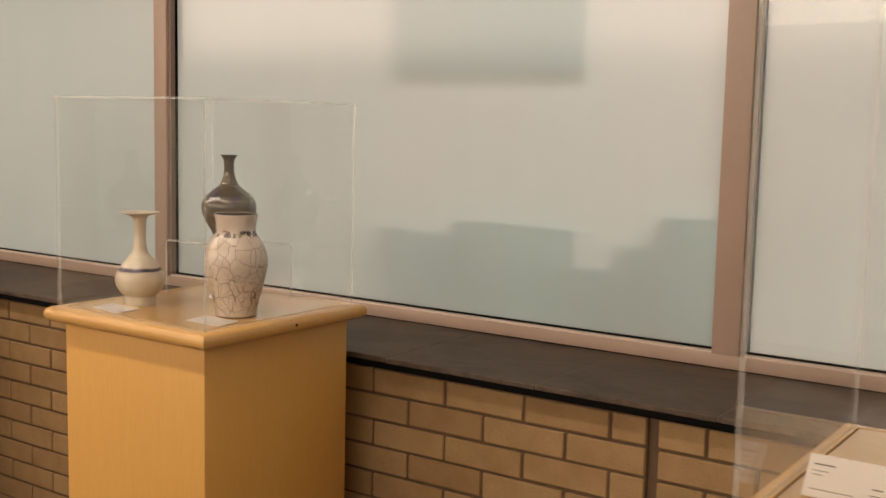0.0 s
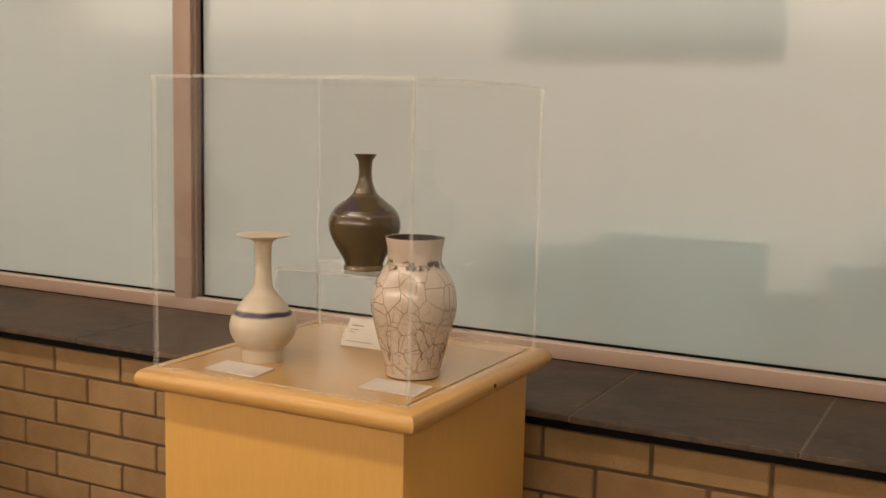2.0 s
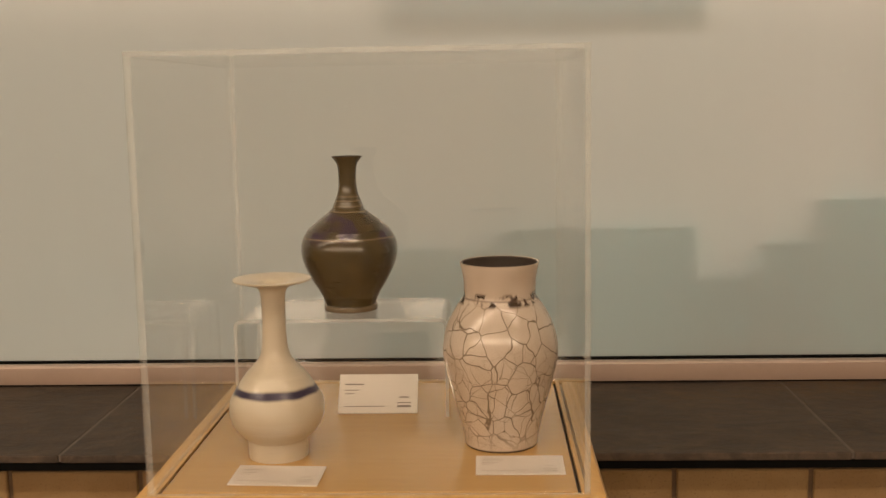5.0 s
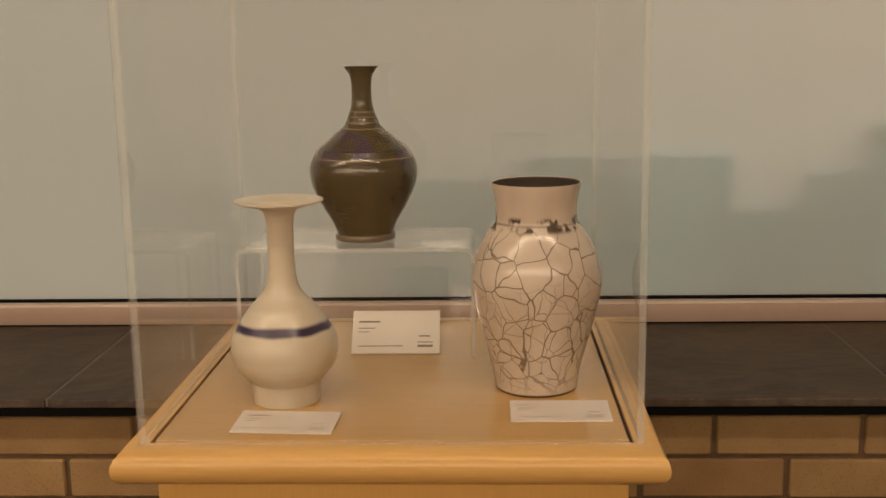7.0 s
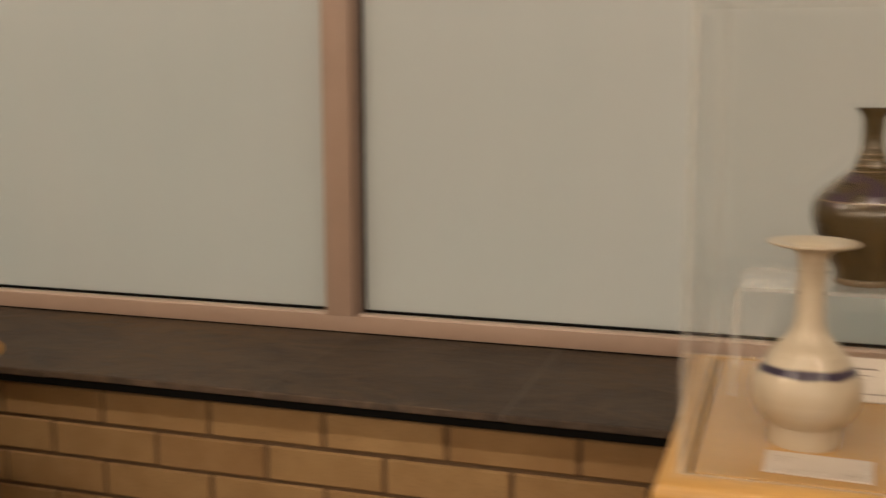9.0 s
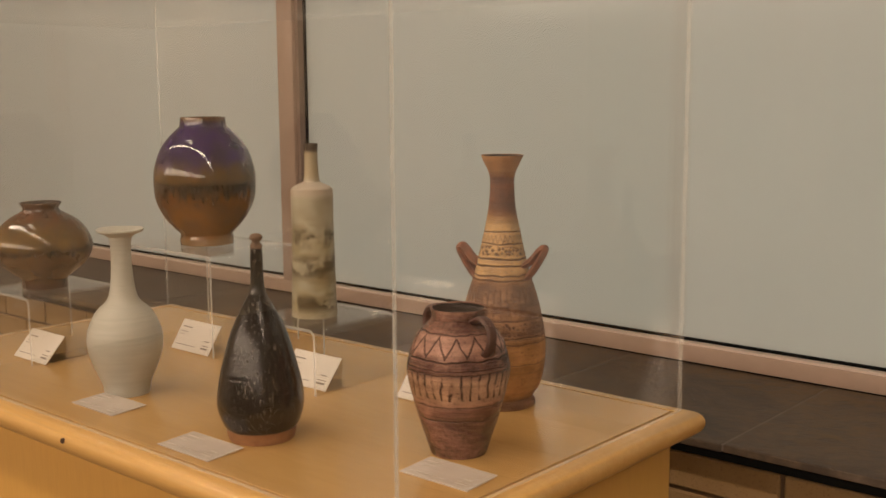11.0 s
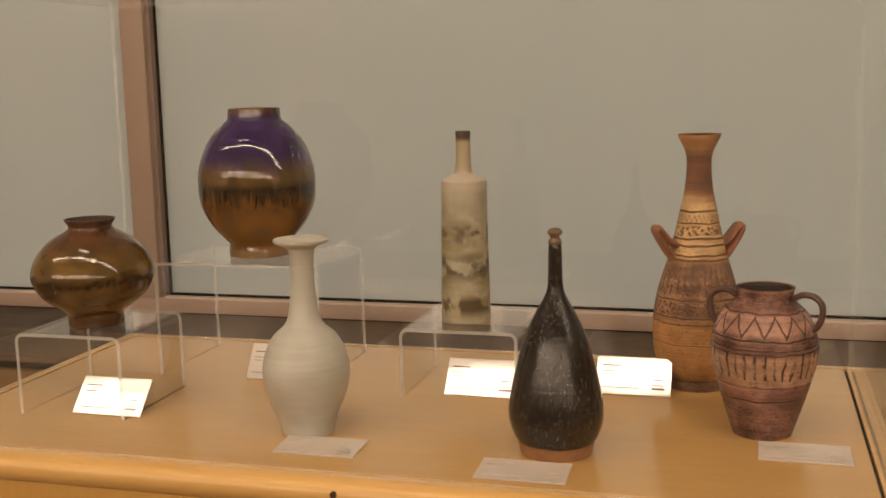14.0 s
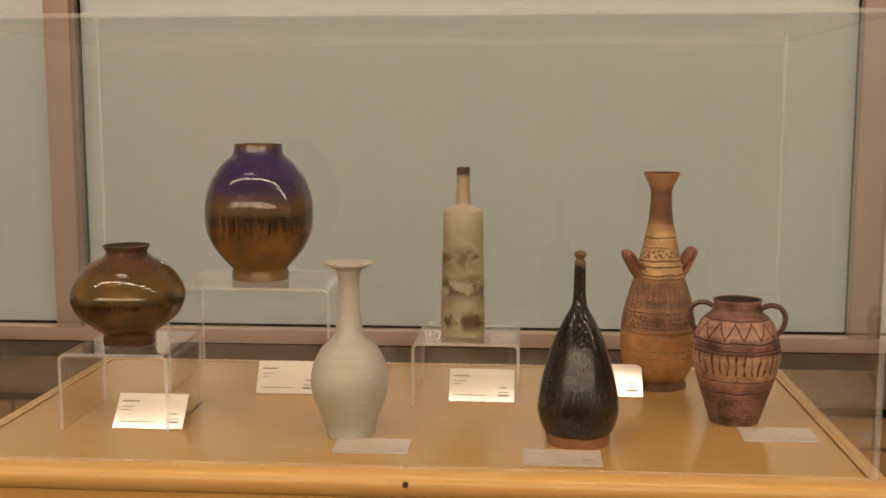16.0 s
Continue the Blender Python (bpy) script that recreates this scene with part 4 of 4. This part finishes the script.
CLAY_JUG = carved_clay("stained_terracotta", (0.38, 0.20, 0.14), (0.12, 0.048, 0.038), (0.022, 0.010, 0.009),
                       [(0.123, 0.1255, "ring"), (0.1285, 0.150, "zig"), (0.1525, 0.154, "ring"), (0.113, 0.1145, "ring"), (0.078, 0.109, "hatch"), (0.108, 0.1095, "ring"), (0.068, 0.069, "ring"), (0.05, 0.052, "ring"),
                        (0.152, 0.18, "stain"), (0.112, 0.128, "stain"), (-0.01, 0.05, "stain")], 4.5, 0.2,
                       zones=[(0.074, 0.107, (0.54, 0.32, 0.20)), (0.127, 0.152, (0.56, 0.31, 0.23)), (0.0, 0.06, (0.30, 0.14, 0.10))])
CLAY_HANDLE = plain("dark_stained_clay", (0.085, 0.042, 0.032), 0.45, 0.35, 60, 0.4)
jug = vessel("two_handled_jar", -3.336, 1.685, TOP2 + E1,
             pot([(0.0340, 0), (0.0348, 0.002), (0.0395, 0.017), (0.0490, 0.0465), (0.0572, 0.076), (0.0622, 0.1005), (0.0612, 0.115), (0.0556, 0.135), (0.0478, 0.1495), (0.0345, 0.162), (0.0318, 0.168), (0.0340, 0.1772)], 0.003, 0.8, wide=True),
             CLAY_JUG, "small terracotta jar with two loop handles", "jar", seed=10, wobble=0.014, turn=-14)
for side in (0, 180):
    bm = bmesh.new()
    strap(bm, [(0.033, 0, 0.166), (0.044, 0, 0.171), (0.056, 0, 0.1695), (0.0645, 0, 0.161), (0.0655, 0, 0.148), (0.0605, 0, 0.135), (0.0545, 0, 0.130)], 0.014, 0.0075, 1.25)
    bm.transform(pose(0, 0, 0, 0, 0, side))
    part("handle", bm, CLAY_HANDLE, jug, "looped clay handle", smooth=True)


# ---- label cards ----
def card(x, y, z, tilt, turn=0.0, width=0.101, height=0.055, label="", flat=None):
    """A printed card; tilt is its lean from lying flat."""
    ob = thing("label_card", x, y, z, label or "small ivory label card with grey print", "label card", "label cards", turn=turn)
    lean = pose(0, 0, 0.0006, tilt, 0, 0)
    t = 0.0016
    bm = bmesh.new()
    box(bm, -width / 2, width / 2, 0, height, 0, t, bevel=0.0005, segments=1)
    bm.transform(lean)
    face = part("card", bm, CARD if tilt > 10 else (flat or TABLET), ob)
    if tilt > 10:
        bm = bmesh.new()
        box(bm, -width / 2, width / 2, -0.0034, -0.0004, 0.0, t + 0.004, bevel=0.0006, segments=1)
        bm.transform(lean)
        part("holder_lip", bm, ACRYLIC, ob, "clear acrylic lip").visible_shadow = False
        rad = radians(tilt)
        foot = height * math.cos(rad)
        bm = bmesh.new()
        box(bm, -width / 2, width / 2, foot - 0.002, foot, 0.0004, height * math.sin(rad) - 0.001, bevel=0.0004, segments=1)
        part("holder_back", bm, ACRYLIC, ob, "clear acrylic prop").visible_shadow = False
    rows = [(-0.042, -0.018, 0.042, 0.0020), (-0.042, -0.024, 0.0335, 0.0011), (-0.042, -0.030, 0.0285, 0.0011), (-0.042, 0.008, 0.0100, 0.0011), (0.026, 0.038, 0.0230, 0.0018), (0.024, 0.041, 0.0150, 0.0012), (0.024, 0.041, 0.0100, 0.0030)]
    for x0, x1, yy, hh in rows:
        bm = bmesh.new()
        k = width / 0.098
        box(bm, x0 * k, x1 * k, yy - hh / 2, yy + hh / 2, t + 0.0001, t + 0.0004)
        bm.transform(lean)
        part("print_bar", bm, INK if tilt > 10 else INK_PALE, face)
    return ob


UP = 52.0
card(-1.878, 1.972, TOP1, UP, width=0.107, height=0.057, label="ivory label card propped before the brown bottle")
card(-1.968, 1.698, TOP1, 3, -3, label="label card lying flat before the ivory vase")
card(-1.694, 1.730, TOP1, 3, 0, label="label card lying flat before the crackle vase")
card(-4.165, 1.580, TOP2, 48.0, 0, label="ivory label card propped before the squat jar")
card(-4.010, 1.782, TOP2, 56.0, 0, label="ivory label card propped before the blue jar")
card(-3.703, 1.760, TOP2, 51.3, 0, label="ivory label card propped before the cylinder bottle")
card(-3.503, 1.806, TOP2, 52.6, 0, label="ivory label card propped before the tall amphora")
card(-3.838, 1.492, TOP2, 3, 0, label="clear label card lying flat before the pale vase", flat=TABLET_CLEAR)
card(-3.588, 1.462, TOP2, 3, 0, label="clear label card lying flat before the dark bottle", flat=TABLET_CLEAR)
card(-3.290, 1.584, TOP2, 3, 0, label="clear label card lying flat before the terracotta jar", flat=TABLET_CLEAR)
card(-0.302, 1.435, TOP3, UP, 0, label="ivory label card propped on the pedestal")


# ---- bricks, last ----
def brick_mesh(name, length):
    bm = bmesh.new()
    box(bm, -length / 2, length / 2, 0.0, 0.03, -(COURSE - JOINT) / 2, (COURSE - JOINT) / 2, bevel=0.0025, segments=1)
    return mesh_of(name, bm, BRICK)


full = brick_mesh("brick", PITCH - JOINT)
rng = random.Random(7)
rest = bmesh.new()
cuts = {}


def lay(xa, xb, row, shown):
    xa, xb = xa + JOINT / 2, xb - JOINT / 2
    if xb - xa < 0.02:
        return
    zc = BRICK_TOP - COURSE * (row + 0.5) + JOINT / 2 - 0.002
    yy = NORTH + rng.uniform(-0.0012, 0.0012)
    if not shown:
        box(rest, xa, xb, yy, yy + 0.03, zc - (COURSE - JOINT) / 2, zc + (COURSE - JOINT) / 2, bevel=0.0)
        return
    key = round(xb - xa, 3)
    me = full if abs(key - (PITCH - JOINT)) < 0.003 else cuts.setdefault(key, brick_mesh("brick", xb - xa))
    ob = new("brick", me)
    ob.location = ((xa + xb) / 2, yy, zc + rng.uniform(-0.0006, 0.0006))
    ob.parent = brick_wall


for row in range(12):
    shift = -1.432 + (PITCH / 2 if row % 2 else 0.0)
    for k in range(-31, 19):
        xa, xb = shift + PITCH * k, shift + PITCH * (k + 1)
        shown = row < 9 and -6.4 < xa < 0.35
        for lo, hi in ((WEST, -0.910), (-0.890, EAST)):
            a, b = max(xa, lo), min(xb, hi)
            if b > a:
                lay(a, b, row, shown)
ob = new("brick_rest", mesh_of("brick_rest", rest, BRICK))
ob.parent = brick_wall
tagged(ob, "tan bricks of the same wall", "", "", "stuff")
